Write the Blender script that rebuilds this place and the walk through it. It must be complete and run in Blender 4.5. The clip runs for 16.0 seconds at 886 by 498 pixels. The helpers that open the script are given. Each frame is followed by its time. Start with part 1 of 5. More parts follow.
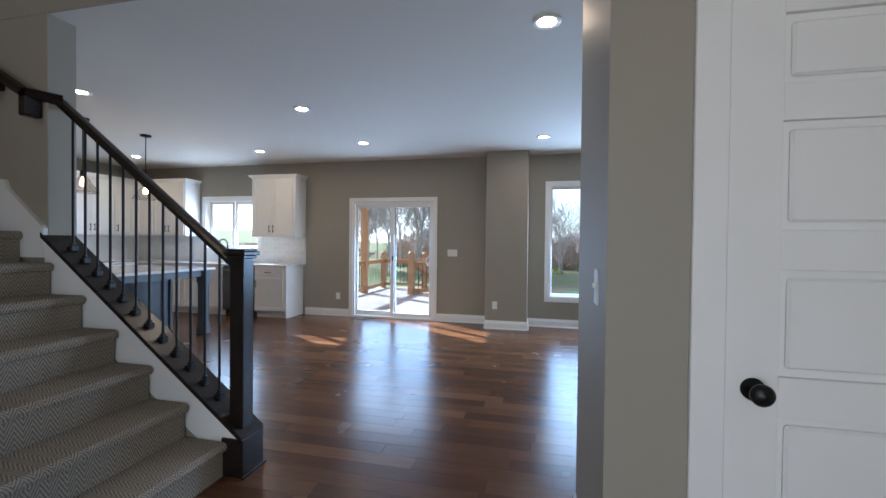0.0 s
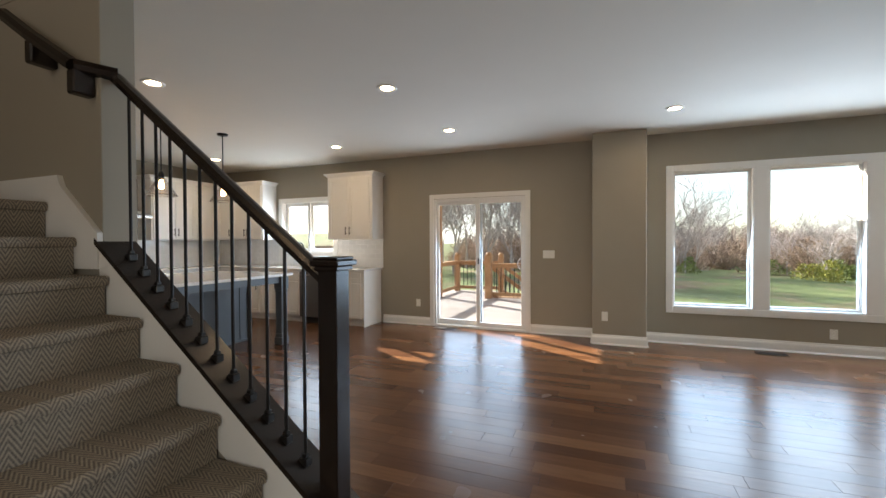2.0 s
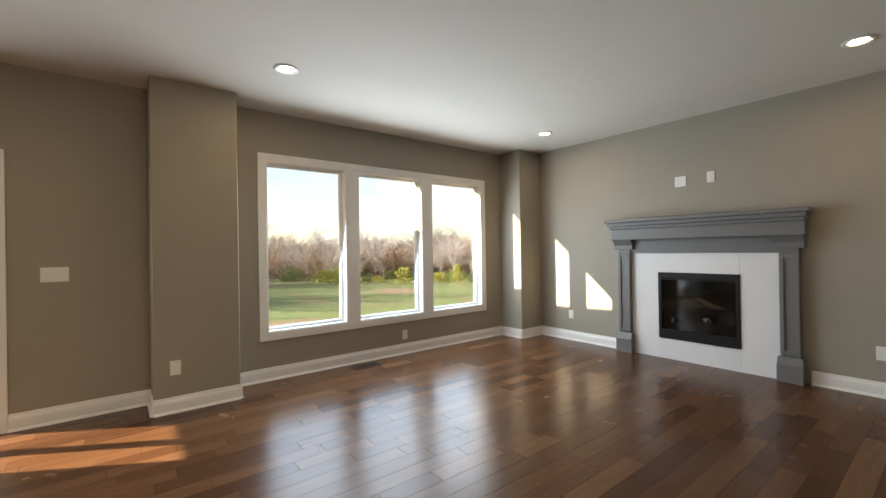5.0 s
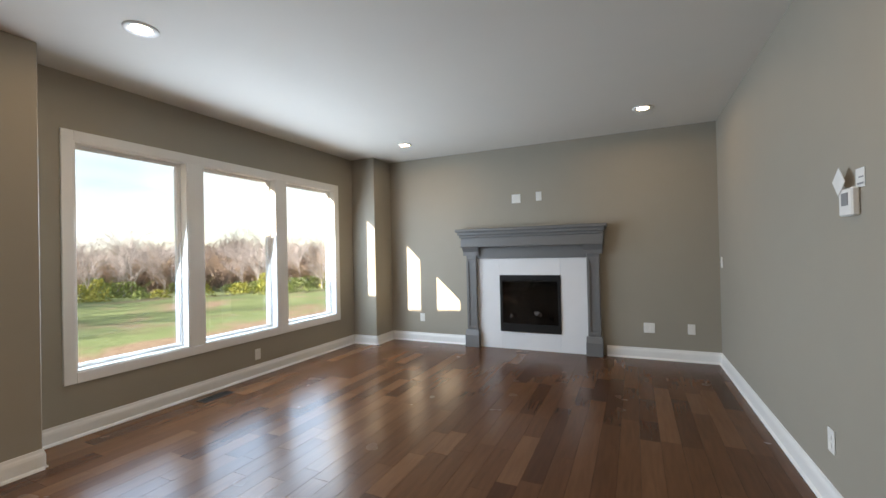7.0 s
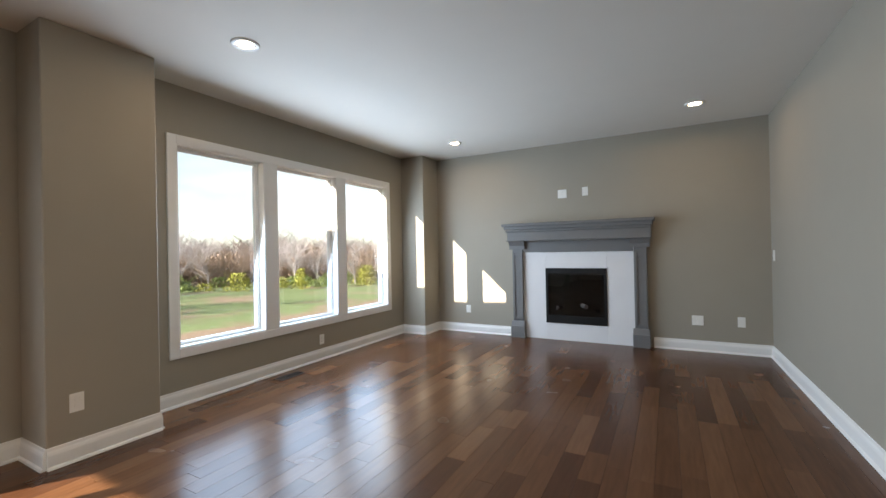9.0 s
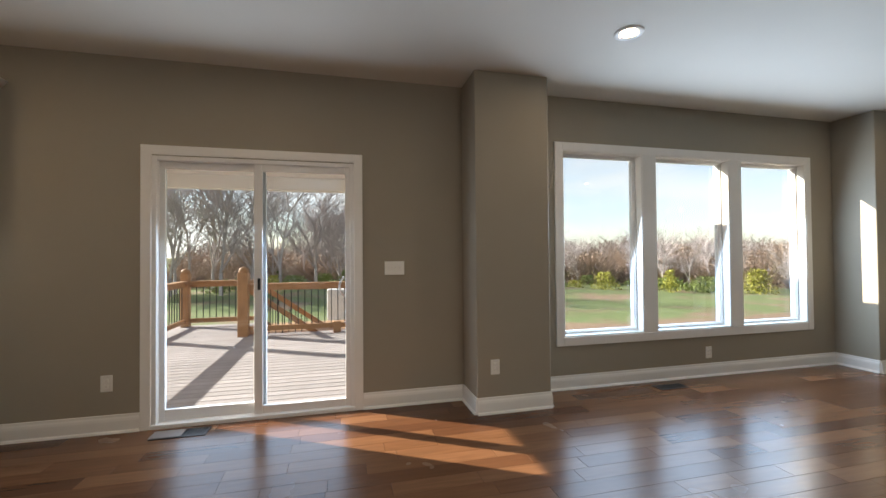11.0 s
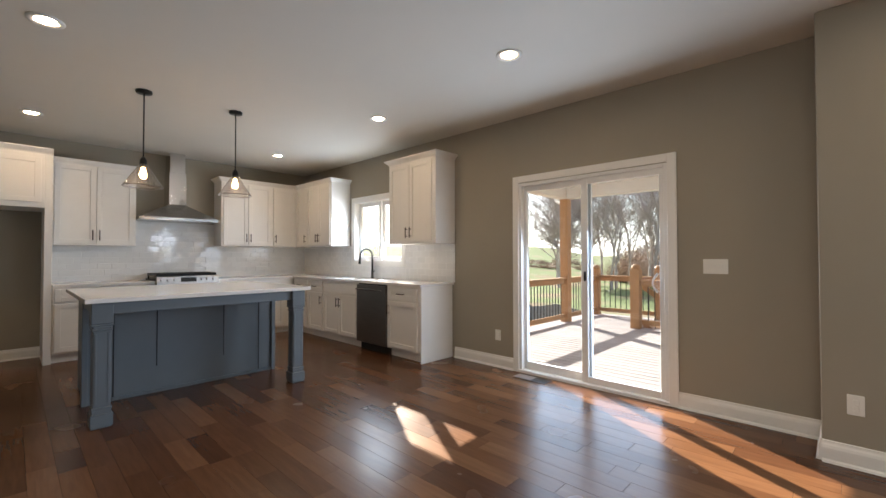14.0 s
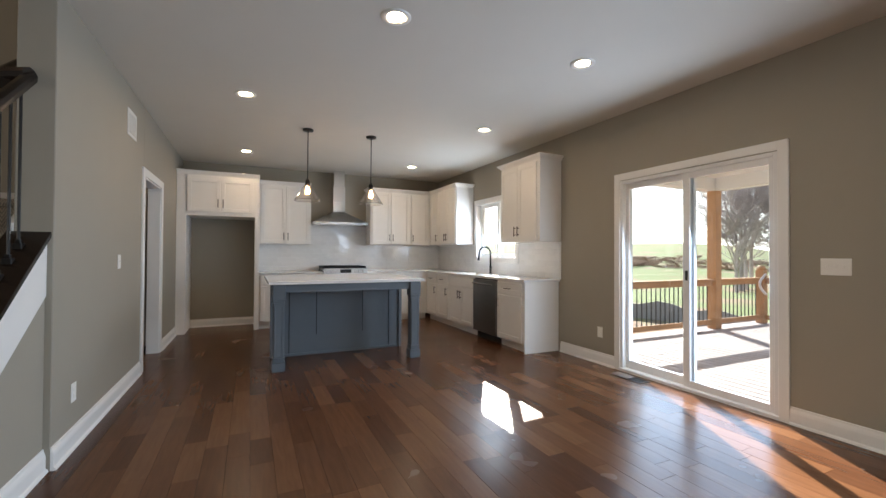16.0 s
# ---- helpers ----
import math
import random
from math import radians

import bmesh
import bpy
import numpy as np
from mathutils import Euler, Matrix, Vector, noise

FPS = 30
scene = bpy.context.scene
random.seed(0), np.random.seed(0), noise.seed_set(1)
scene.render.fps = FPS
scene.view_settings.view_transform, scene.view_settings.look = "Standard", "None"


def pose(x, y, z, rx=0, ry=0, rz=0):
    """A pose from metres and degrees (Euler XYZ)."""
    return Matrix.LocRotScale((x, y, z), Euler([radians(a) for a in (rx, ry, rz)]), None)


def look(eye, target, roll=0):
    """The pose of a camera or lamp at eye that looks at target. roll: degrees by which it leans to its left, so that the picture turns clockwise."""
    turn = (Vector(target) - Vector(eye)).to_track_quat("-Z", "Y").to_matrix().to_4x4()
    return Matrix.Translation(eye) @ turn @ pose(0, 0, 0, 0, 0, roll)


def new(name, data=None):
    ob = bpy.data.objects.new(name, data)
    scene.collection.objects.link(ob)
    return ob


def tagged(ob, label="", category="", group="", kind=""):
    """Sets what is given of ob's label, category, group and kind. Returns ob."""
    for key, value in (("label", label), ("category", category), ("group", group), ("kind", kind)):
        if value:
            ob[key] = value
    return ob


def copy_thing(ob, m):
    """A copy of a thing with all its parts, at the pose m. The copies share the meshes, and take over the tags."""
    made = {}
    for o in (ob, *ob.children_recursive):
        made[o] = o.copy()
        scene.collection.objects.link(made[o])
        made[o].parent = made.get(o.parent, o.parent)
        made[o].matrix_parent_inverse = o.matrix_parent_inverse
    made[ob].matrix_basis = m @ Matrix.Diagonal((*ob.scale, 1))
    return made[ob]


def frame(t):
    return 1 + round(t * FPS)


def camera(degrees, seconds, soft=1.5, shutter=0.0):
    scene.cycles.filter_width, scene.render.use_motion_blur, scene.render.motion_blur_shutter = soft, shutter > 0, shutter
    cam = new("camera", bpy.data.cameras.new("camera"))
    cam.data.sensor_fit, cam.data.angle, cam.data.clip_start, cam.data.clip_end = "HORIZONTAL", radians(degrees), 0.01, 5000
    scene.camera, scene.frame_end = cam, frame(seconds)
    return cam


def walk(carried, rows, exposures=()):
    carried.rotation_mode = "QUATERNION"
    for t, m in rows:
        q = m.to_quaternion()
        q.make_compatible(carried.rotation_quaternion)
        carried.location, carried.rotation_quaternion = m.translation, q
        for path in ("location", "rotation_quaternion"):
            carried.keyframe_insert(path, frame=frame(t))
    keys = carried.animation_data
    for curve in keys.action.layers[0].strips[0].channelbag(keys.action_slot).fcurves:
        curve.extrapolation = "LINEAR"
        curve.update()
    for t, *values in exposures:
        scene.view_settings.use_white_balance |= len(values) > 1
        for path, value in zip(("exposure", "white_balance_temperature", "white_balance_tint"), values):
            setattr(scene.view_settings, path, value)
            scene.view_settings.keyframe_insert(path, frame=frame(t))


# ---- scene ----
cam = camera(94.1, 16.0)
PATH = [
    (0, (-0.092, 0.145, 1.316), (-0.541, 2.094, 1.288), 0.6),
    (0.5, (-0.254, 0.223, 1.33), (-0.95, 2.097, 1.3), 0.3),
    (1, (-0.413, 0.318, 1.321), (-1.245, 2.137, 1.287), 0.1),
    (1.5, (-0.61, 0.51, 1.323), (-1.456, 2.322, 1.291), -0.2),
    (2, (-0.722, 0.803, 1.323), (-1.456, 2.663, 1.295), -0.3),
    (2.5, (-0.796, 1.1, 1.336), (-1.308, 3.033, 1.307), -0.3),
    (3, (-0.975, 1.418, 1.32), (-1.151, 3.411, 1.31), -0.5),
    (3.5, (-1.004, 1.671, 1.346), (-0.813, 3.661, 1.324), -0.6),
    (4, (-1.049, 1.94, 1.299), (-0.466, 3.853, 1.295), -0.6),
    (4.5, (-1.116, 2.231, 1.288), (-0.167, 3.991, 1.291), -0.7),
    (5, (-1.087, 2.491, 1.299), (0.148, 4.065, 1.304), -0.9),
    (5.2, (-1.074, 2.583, 1.291), (0.253, 4.08, 1.305), -0.9),
    (7.3, (-1.672, 3.11, 1.328), (0.171, 3.886, 1.345), -1.3),
    (7.5, (-1.739, 3.136, 1.312), (0.117, 3.881, 1.331), -1.3),
    (8, (-1.884, 3.183, 1.289), (-0.014, 3.891, 1.309), -1.3),
    (8.2, (-1.931, 3.2, 1.283), (-0.064, 3.917, 1.299), -1.3),
    (10.3, (-1.873, 3.3, 1.272), (-0.79, 4.982, 1.276), -0.3),
    (10.5, (-1.883, 3.339, 1.268), (-0.967, 5.117, 1.27), -0.2),
    (11, (-1.922, 3.422, 1.254), (-1.442, 5.364, 1.287), -0.5),
    (11.5, (-1.858, 3.379, 1.3), (-1.856, 5.379, 1.322), -0.4),
    (12, (-1.709, 3.274, 1.282), (-2.15, 5.224, 1.317), -0.3),
    (12.5, (-1.524, 3.135, 1.271), (-2.298, 4.979, 1.309), -0.2),
    (13, (-1.283, 3.092, 1.259), (-2.31, 4.807, 1.301), -0.1),
    (13.5, (-1.033, 3.104, 1.256), (-2.248, 4.692, 1.289), -0.1),
    (14, (-0.799, 3.12, 1.237), (-2.182, 4.565, 1.273), -0.1),
    (14.5, (-0.576, 3.179, 1.242), (-2.107, 4.466, 1.275), 0.0),
    (15, (-0.379, 3.285, 1.242), (-2.031, 4.411, 1.27), 0.1),
    (15.5, (-0.226, 3.322, 1.25), (-1.972, 4.296, 1.275), 0.2),
    (16, (-0.084, 3.302, 1.228), (-1.895, 4.15, 1.253), 0.3),
]
LIGHTNESS = [(0, -0.12, 5750, 9), (0.5, 0.0, 6700, 10), (1.5, -0.02, 7200, 11), (2.0, -0.15, 7500, 11), (2.5, -0.35, 7900, 12), (3.5, -0.5, 8300, 13), (4.0, -0.5, 8500, 13), (4.5, -0.38, 8700, 14), (5, -0.35, 8700, 14), (7.5, -0.26, 7600, 13), (8.2, -0.22, 7500, 13), (10.5, -0.56, 7400, 12), (11.2, -0.58, 7500, 12), (12, -0.45, 7600, 12), (13.5, -0.2, 7500, 13), (16, -0.12, 7100, 12)]
BASE = 2.53
walk(cam, [(t, look(eye, target, roll)) for t, eye, target, roll in PATH], [(t, BASE + e, k, g) for t, e, k, g in LIGHTNESS])

# ---- light ----
SUN_DIR = Vector((1.0, -0.60, -0.565)).normalized()
sun = new("sun", bpy.data.lights.new("sun", "SUN"))
sun.data.energy, sun.data.angle, sun.data.color = 5.0, radians(0.5), (1.0, 0.95, 0.86)
sun.rotation_euler = SUN_DIR.to_track_quat("-Z", "Y").to_euler()
world = bpy.data.worlds.new("world")
scene.world = world
world.use_nodes = True
sky = world.node_tree.nodes.new("ShaderNodeTexSky")
sky.sky_type, sky.sun_disc = "NISHITA", False
sky.sun_elevation, sky.sun_rotation = math.asin(-SUN_DIR.z), math.atan2(-SUN_DIR.x, -SUN_DIR.y)
sky.dust_density, sky.ozone_density = 0.5, 1.3
# thin drifting cloud all over the sky: paler and a little brighter than the blue
w_n, w_l = world.node_tree.nodes, world.node_tree.links
cl_map, cl, cl_range, cl_hsv, cl_tc = w_n.new("ShaderNodeMapping"), w_n.new("ShaderNodeTexNoise"), w_n.new("ShaderNodeMapRange"), w_n.new("ShaderNodeHueSaturation"), w_n.new("ShaderNodeTexCoord")
cl_map.inputs["Scale"].default_value = (1, 1, 3.5)
cl.inputs["Scale"].default_value, cl.inputs["Detail"].default_value = 3.0, 6
cl_range.inputs[1].default_value, cl_range.inputs[2].default_value, cl_range.inputs[3].default_value, cl_range.inputs[4].default_value = 0.38, 0.62, 0.85, 0.20
w_l.new(cl_tc.outputs["Generated"], cl_map.inputs[0])
w_l.new(cl_map.outputs[0], cl.inputs["Vector"])
w_l.new(cl.outputs[0], cl_range.inputs[0])
w_l.new(cl_range.outputs[0], cl_hsv.inputs["Saturation"])
w_l.new(sky.outputs[0], cl_hsv.inputs["Color"])
w_l.new(cl_hsv.outputs[0], w_n["Background"].inputs[0])
world.node_tree.nodes["Background"].inputs[1].default_value = 0.09

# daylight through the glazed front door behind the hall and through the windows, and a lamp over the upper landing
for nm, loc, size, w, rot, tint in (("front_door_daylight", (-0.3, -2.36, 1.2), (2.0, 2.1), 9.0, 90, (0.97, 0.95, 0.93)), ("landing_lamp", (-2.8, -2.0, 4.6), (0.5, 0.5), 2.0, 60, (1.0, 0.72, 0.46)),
        ("window_daylight", (0.53, 6.96, 1.36), (0.8, 1.68), 11.2, -77, (0.50, 0.71, 1.0)), ("window_daylight", (1.57, 6.96, 1.36), (0.8, 1.68), 11.2, -77, (0.50, 0.71, 1.0)), ("window_daylight", (2.63, 6.96, 1.36), (0.8, 1.68), 11.2, -77, (0.50, 0.71, 1.0)),
        ("patio_door_daylight", (-2.55, 7.0, 1.05), (1.3, 1.8), 11.5, -79, (0.52, 0.72, 1.0)), ("kitchen_window_daylight", (-5.78, 6.96, 1.63), (1.05, 0.8), 6.8, -76, (0.54, 0.74, 1.0))):
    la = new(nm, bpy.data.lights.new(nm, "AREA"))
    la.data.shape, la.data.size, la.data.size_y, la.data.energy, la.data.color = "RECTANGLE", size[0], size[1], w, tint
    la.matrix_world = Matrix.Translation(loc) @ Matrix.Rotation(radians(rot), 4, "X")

# ---- materials ----
def mat(name, color=(0.8, 0.8, 0.8), rough=0.5, metal=0.0, noise_scale=0.0, noise_amt=0.06, bump=0.0, bump_scale=200.0, rand=0.0, island=False, stretch=(1, 1, 1), spec=0.5, coat=0.0, rough_var=0.0):
    """A principled material with two scales of variation in colour, gloss and relief."""
    m = bpy.data.materials.new(name)
    m.use_nodes = True
    nt = m.node_tree
    n, l = nt.nodes, nt.links
    b = n["Principled BSDF"]
    b.inputs["Base Color"].default_value = (*color, 1)
    b.inputs["Roughness"].default_value = rough
    b.inputs["Metallic"].default_value = metal
    b.inputs["Specular IOR Level"].default_value = spec
    b.inputs["Coat Weight"].default_value = coat
    b.inputs["Coat Roughness"].default_value = 0.12
    if noise_scale or bump or rand:
        tc = n.new("ShaderNodeTexCoord")
        mp = n.new("ShaderNodeMapping")
        mp.inputs["Scale"].default_value = stretch
        geo = n.new("ShaderNodeNewGeometry")
        l.new(geo.outputs["Position"] if island is None else tc.outputs["Object"], mp.inputs[0])
        hsv = n.new("ShaderNodeHueSaturation")
        hsv.inputs["Color"].default_value = (*color, 1)
        val = None
        if noise_scale:
            a = n.new("ShaderNodeTexNoise")
            a.inputs["Scale"].default_value, a.inputs["Detail"].default_value = noise_scale, 6
            l.new(mp.outputs[0], a.inputs["Vector"])
            c = n.new("ShaderNodeTexNoise")
            c.inputs["Scale"].default_value, c.inputs["Detail"].default_value = noise_scale * 0.13, 3
            l.new(mp.outputs[0], c.inputs["Vector"])
            ad = n.new("ShaderNodeMath")
            ad.operation = "ADD"
            l.new(a.outputs[0], ad.inputs[0])
            l.new(c.outputs[0], ad.inputs[1])
            mr = n.new("ShaderNodeMapRange")
            mr.inputs[1].default_value, mr.inputs[2].default_value = 0.6, 1.4
            mr.inputs[3].default_value, mr.inputs[4].default_value = 1 - noise_amt, 1 + noise_amt
            l.new(ad.outputs[0], mr.inputs[0])
            val = mr.outputs[0]
            if rough_var:
                rr = n.new("ShaderNodeMapRange")
                rr.inputs[1].default_value, rr.inputs[2].default_value = 0.3, 0.7
                rr.inputs[3].default_value, rr.inputs[4].default_value = rough - rough_var, rough + rough_var
                l.new(c.outputs[0], rr.inputs[0])
                l.new(rr.outputs[0], b.inputs["Roughness"])
        if rand:
            oi = n.new("ShaderNodeObjectInfo")
            r2 = n.new("ShaderNodeMapRange")
            r2.inputs[3].default_value, r2.inputs[4].default_value = 1 - rand, 1 + rand
            l.new(geo.outputs["Random Per Island"] if island else oi.outputs["Random"], r2.inputs[0])
            if val:
                mu = n.new("ShaderNodeMath")
                mu.operation = "MULTIPLY"
                l.new(val, mu.inputs[0])
                l.new(r2.outputs[0], mu.inputs[1])
                val = mu.outputs[0]
            else:
                val = r2.outputs[0]
        if val:
            l.new(val, hsv.inputs["Value"])
            l.new(hsv.outputs[0], b.inputs["Base Color"])
        if bump:
            bn = n.new("ShaderNodeTexNoise")
            bn.inputs["Scale"].default_value, bn.inputs["Detail"].default_value = bump_scale, 4
            l.new(mp.outputs[0], bn.inputs["Vector"])
            bp = n.new("ShaderNodeBump")
            bp.inputs["Strength"].default_value, bp.inputs["Distance"].default_value = bump, 0.004
            l.new(bn.outputs[0], bp.inputs["Height"])
            l.new(bp.outputs[0], b.inputs["Normal"])
    return m


def glass_mat(name, rough=0.0, tint=(1, 1, 1), base=0.03):
    """Thin clear glass: straight through, with a Fresnel gloss."""
    m = bpy.data.materials.new(name)
    m.use_nodes = True
    n, l = m.node_tree.nodes, m.node_tree.links
    n.remove(n["Principled BSDF"])
    tr, gl, mx, lw = n.new("ShaderNodeBsdfTransparent"), n.new("ShaderNodeBsdfGlossy"), n.new("ShaderNodeMixShader"), n.new("ShaderNodeLayerWeight")
    tr.inputs[0].default_value = (*tint, 1)
    gl.inputs["Roughness"].default_value = rough
    pw, sc = n.new("ShaderNodeMath"), n.new("ShaderNodeMath")
    pw.operation, pw.inputs[1].default_value = "POWER", 5
    sc.operation, sc.inputs[1].default_value, sc.inputs[2].default_value = "MULTIPLY_ADD", 0.8, base
    l.new(lw.outputs["Facing"], pw.inputs[0])
    l.new(pw.outputs[0], sc.inputs[0])
    l.new(sc.outputs[0], mx.inputs[0])
    l.new(tr.outputs[0], mx.inputs[1])
    l.new(gl.outputs[0], mx.inputs[2])
    l.new(mx.outputs[0], n["Material Output"].inputs[0])
    return m


def glow_mat(name, color, strength):
    m = bpy.data.materials.new(name)
    m.use_nodes = True
    b = m.node_tree.nodes["Principled BSDF"]
    b.inputs["Base Color"].default_value = (0.8, 0.8, 0.8, 1)
    b.inputs["Emission Color"].default_value = (*color, 1)
    b.inputs["Emission Strength"].default_value = strength
    return m


def carpet_mat():
    """Woven wool runner in a herringbone of grey and beige, running down the stair."""
    m = mat("carpet_wool", rough=0.95, bump=0.5, bump_scale=500, spec=0.1)
    n, l = m.node_tree.nodes, m.node_tree.links
    geo = n.new("ShaderNodeNewGeometry")
    sp = n.new("ShaderNodeSeparateXYZ")
    l.new(geo.outputs["Position"], sp.inputs[0])

    def op(kind, a, b=0.0):
        k = n.new("ShaderNodeMath")
        k.operation = kind
        for i, v in enumerate((a, b)):
            if isinstance(v, (int, float)):
                k.inputs[i].default_value = v
            else:
                l.new(v, k.inputs[i])
        return k.outputs[0]
    run = op("SUBTRACT", sp.outputs[0], sp.outputs[2])
    zig = op("PINGPONG", sp.outputs[1], 0.034)
    band = op("SINE", op("MULTIPLY", op("ADD", run, op("MULTIPLY", zig, 2.0)), 2 * math.pi / 0.027))
    nz = n.new("ShaderNodeTexNoise")
    nz.inputs["Scale"].default_value = 160
    l.new(geo.outputs["Position"], nz.inputs["Vector"])
    f = op("ADD", op("MULTIPLY", band, 0.30), op("ADD", op("MULTIPLY", nz.outputs[0], 0.7), 0.15))
    rp = n.new("ShaderNodeValToRGB")
    rp.color_ramp.elements[0].color, rp.color_ramp.elements[0].position = (0.14, 0.125, 0.108, 1), 0.12
    rp.color_ramp.elements[1].color, rp.color_ramp.elements[1].position = (0.43, 0.37, 0.29, 1), 0.92
    l.new(f, rp.inputs[0])
    l.new(rp.outputs[0], n["Principled BSDF"].inputs["Base Color"])
    bp = n.new("ShaderNodeBump")
    bp.inputs["Strength"].default_value, bp.inputs["Distance"].default_value = 0.6, 0.003
    l.new(f, bp.inputs["Height"])
    l.new(bp.outputs[0], n["Principled BSDF"].inputs["Normal"])
    return m


def plank_mat(name, island):
    """Stained maple boards: brown, satin, with streaked grain and tone from board to board."""
    m = bpy.data.materials.new(name)
    m.use_nodes = True
    n, l = m.node_tree.nodes, m.node_tree.links
    b = n["Principled BSDF"]
    geo, oi, tc = n.new("ShaderNodeNewGeometry"), n.new("ShaderNodeObjectInfo"), n.new("ShaderNodeTexCoord")
    rnd = geo.outputs["Random Per Island"] if island else oi.outputs["Random"]
    mp = n.new("ShaderNodeMapping")
    mp.inputs["Scale"].default_value = (1.6, 16, 16)
    l.new(geo.outputs["Position"], mp.inputs[0])
    off = n.new("ShaderNodeMath")
    off.operation = "MULTIPLY"
    off.inputs[1].default_value = 40
    l.new(rnd, off.inputs[0])
    l.new(off.outputs[0], mp.inputs["Location"])
    gr = n.new("ShaderNodeTexNoise")
    gr.inputs["Scale"].default_value, gr.inputs["Detail"].default_value, gr.inputs["Distortion"].default_value = 2.5, 6, 0.5
    l.new(mp.outputs[0], gr.inputs["Vector"])
    big = n.new("ShaderNodeTexNoise")
    big.inputs["Scale"].default_value = 3.0
    l.new(geo.outputs["Position"], big.inputs["Vector"])
    tone = n.new("ShaderNodeValToRGB")
    tone.color_ramp.elements[0].color = (0.070, 0.029, 0.015, 1)
    tone.color_ramp.elements[1].color = (0.164, 0.078, 0.039, 1)
    e = tone.color_ramp.elements.new(0.3)
    e.color = (0.099, 0.043, 0.021, 1)
    e = tone.color_ramp.elements.new(0.75)
    e.color = (0.124, 0.056, 0.027, 1)
    l.new(rnd, tone.inputs[0])
    hs = n.new("ShaderNodeHueSaturation")
    mr = n.new("ShaderNodeMapRange")
    mr.inputs[1].default_value, mr.inputs[2].default_value, mr.inputs[3].default_value, mr.inputs[4].default_value = 0.3, 0.7, 0.88, 1.12
    l.new(gr.outputs[0], mr.inputs[0])
    l.new(mr.outputs[0], hs.inputs["Value"])
    l.new(tone.outputs[0], hs.inputs["Color"])
    l.new(hs.outputs[0], b.inputs["Base Color"])
    rr = n.new("ShaderNodeMapRange")
    rr.inputs[3].default_value, rr.inputs[4].default_value = FLOOR_ROUGH - 0.05, FLOOR_ROUGH + 0.07
    l.new(big.outputs[0], rr.inputs[0])
    l.new(rr.outputs[0], b.inputs["Roughness"])
    bp = n.new("ShaderNodeBump")
    bp.inputs["Strength"].default_value, bp.inputs["Distance"].default_value = 0.06, 0.002
    l.new(gr.outputs[0], bp.inputs["Height"])
    l.new(bp.outputs[0], b.inputs["Normal"])
    b.inputs["Specular IOR Level"].default_value = 0.21
    return m


FLOOR_ROUGH = 0.24
M_WALL = mat("wall_paint", (0.335, 0.304, 0.248), 0.6, noise_scale=5, noise_amt=0.02, bump=0.08, bump_scale=350, island=None, spec=0.3)
M_CEIL = mat("ceiling_paint", (0.70, 0.665, 0.60), 0.8, noise_scale=4, noise_amt=0.015, bump=0.1, bump_scale=260, island=None, spec=0.2)
M_WHITE = mat("white_wall_paint", (0.76, 0.75, 0.72), 0.6, noise_scale=5, noise_amt=0.02, bump=0.06, bump_scale=300, island=None)
M_TRIM = mat("trim_enamel", (0.82, 0.81, 0.78), 0.32, noise_scale=8, noise_amt=0.02, bump=0.03, bump_scale=120, island=None)
M_CAB = mat("cabinet_enamel", (0.82, 0.80, 0.76), 0.35, noise_scale=9, noise_amt=0.02, bump=0.02, bump_scale=100, island=None)
M_BLUE = mat("blue_grey_enamel", (0.125, 0.150, 0.172), 0.4, noise_scale=7, noise_amt=0.05, bump=0.03, bump_scale=120, island=None)
M_MANTEL = mat("grey_enamel", (0.155, 0.152, 0.148), 0.42, noise_scale=7, noise_amt=0.05, bump=0.03, bump_scale=120, island=None)
M_QUARTZ = mat("white_quartz", (0.80, 0.78, 0.76), 0.11, noise_scale=14, noise_amt=0.06, island=None)
M_TILE = mat("glazed_tile", (0.80, 0.80, 0.79), 0.05, rand=0.03, noise_scale=6, noise_amt=0.02, bump=0.05, bump_scale=18)
M_GROUT = mat("grout", (0.84, 0.835, 0.82), 0.7, noise_scale=40, noise_amt=0.06, island=None)
M_FPTILE = mat("fireplace_stone_tile", (0.76, 0.755, 0.75), 0.25, noise_scale=3, noise_amt=0.04, rand=0.012)
M_BLACK = mat("black_metal", (0.018, 0.017, 0.016), 0.38, metal=0.5, noise_scale=20, noise_amt=0.15)
M_BRONZE = mat("oil_rubbed_bronze", (0.03, 0.022, 0.018), 0.35, metal=0.8, noise_scale=20, noise_amt=0.15)
M_ESPRESSO = mat("espresso_wood", (0.014, 0.009, 0.007), 0.26, noise_scale=12, noise_amt=0.25, bump=0.06, bump_scale=60, stretch=(1, 12, 1), island=None)
M_STEEL = mat("brushed_steel", (0.52, 0.51, 0.49), 0.22, metal=1.0, noise_scale=30, noise_amt=0.08, stretch=(1, 1, 30), rough_var=0.05)
M_WRAP = mat("wrapped_steel", (0.72, 0.71, 0.70), 0.10, metal=1.0, noise_scale=5, noise_amt=0.1, bump=1.0, bump_scale=7, stretch=(1, 1, 0.3), rough_var=0.06)
M_PANEL = mat("satin_steel", (0.48, 0.45, 0.43), 0.30, metal=0.85, noise_scale=30, noise_amt=0.05)
M_DKSTEEL = mat("black_stainless", (0.19, 0.18, 0.17), 0.30, metal=0.9, noise_scale=30, noise_amt=0.1, stretch=(1, 1, 20))
M_REGISTER = mat("register_metal", (0.23, 0.19, 0.17), 0.4, metal=0.6, noise_scale=30, noise_amt=0.1)
M_FIRE = mat("firebox_black", (0.006, 0.006, 0.006), 0.45, noise_scale=20, noise_amt=0.2, spec=0.3)
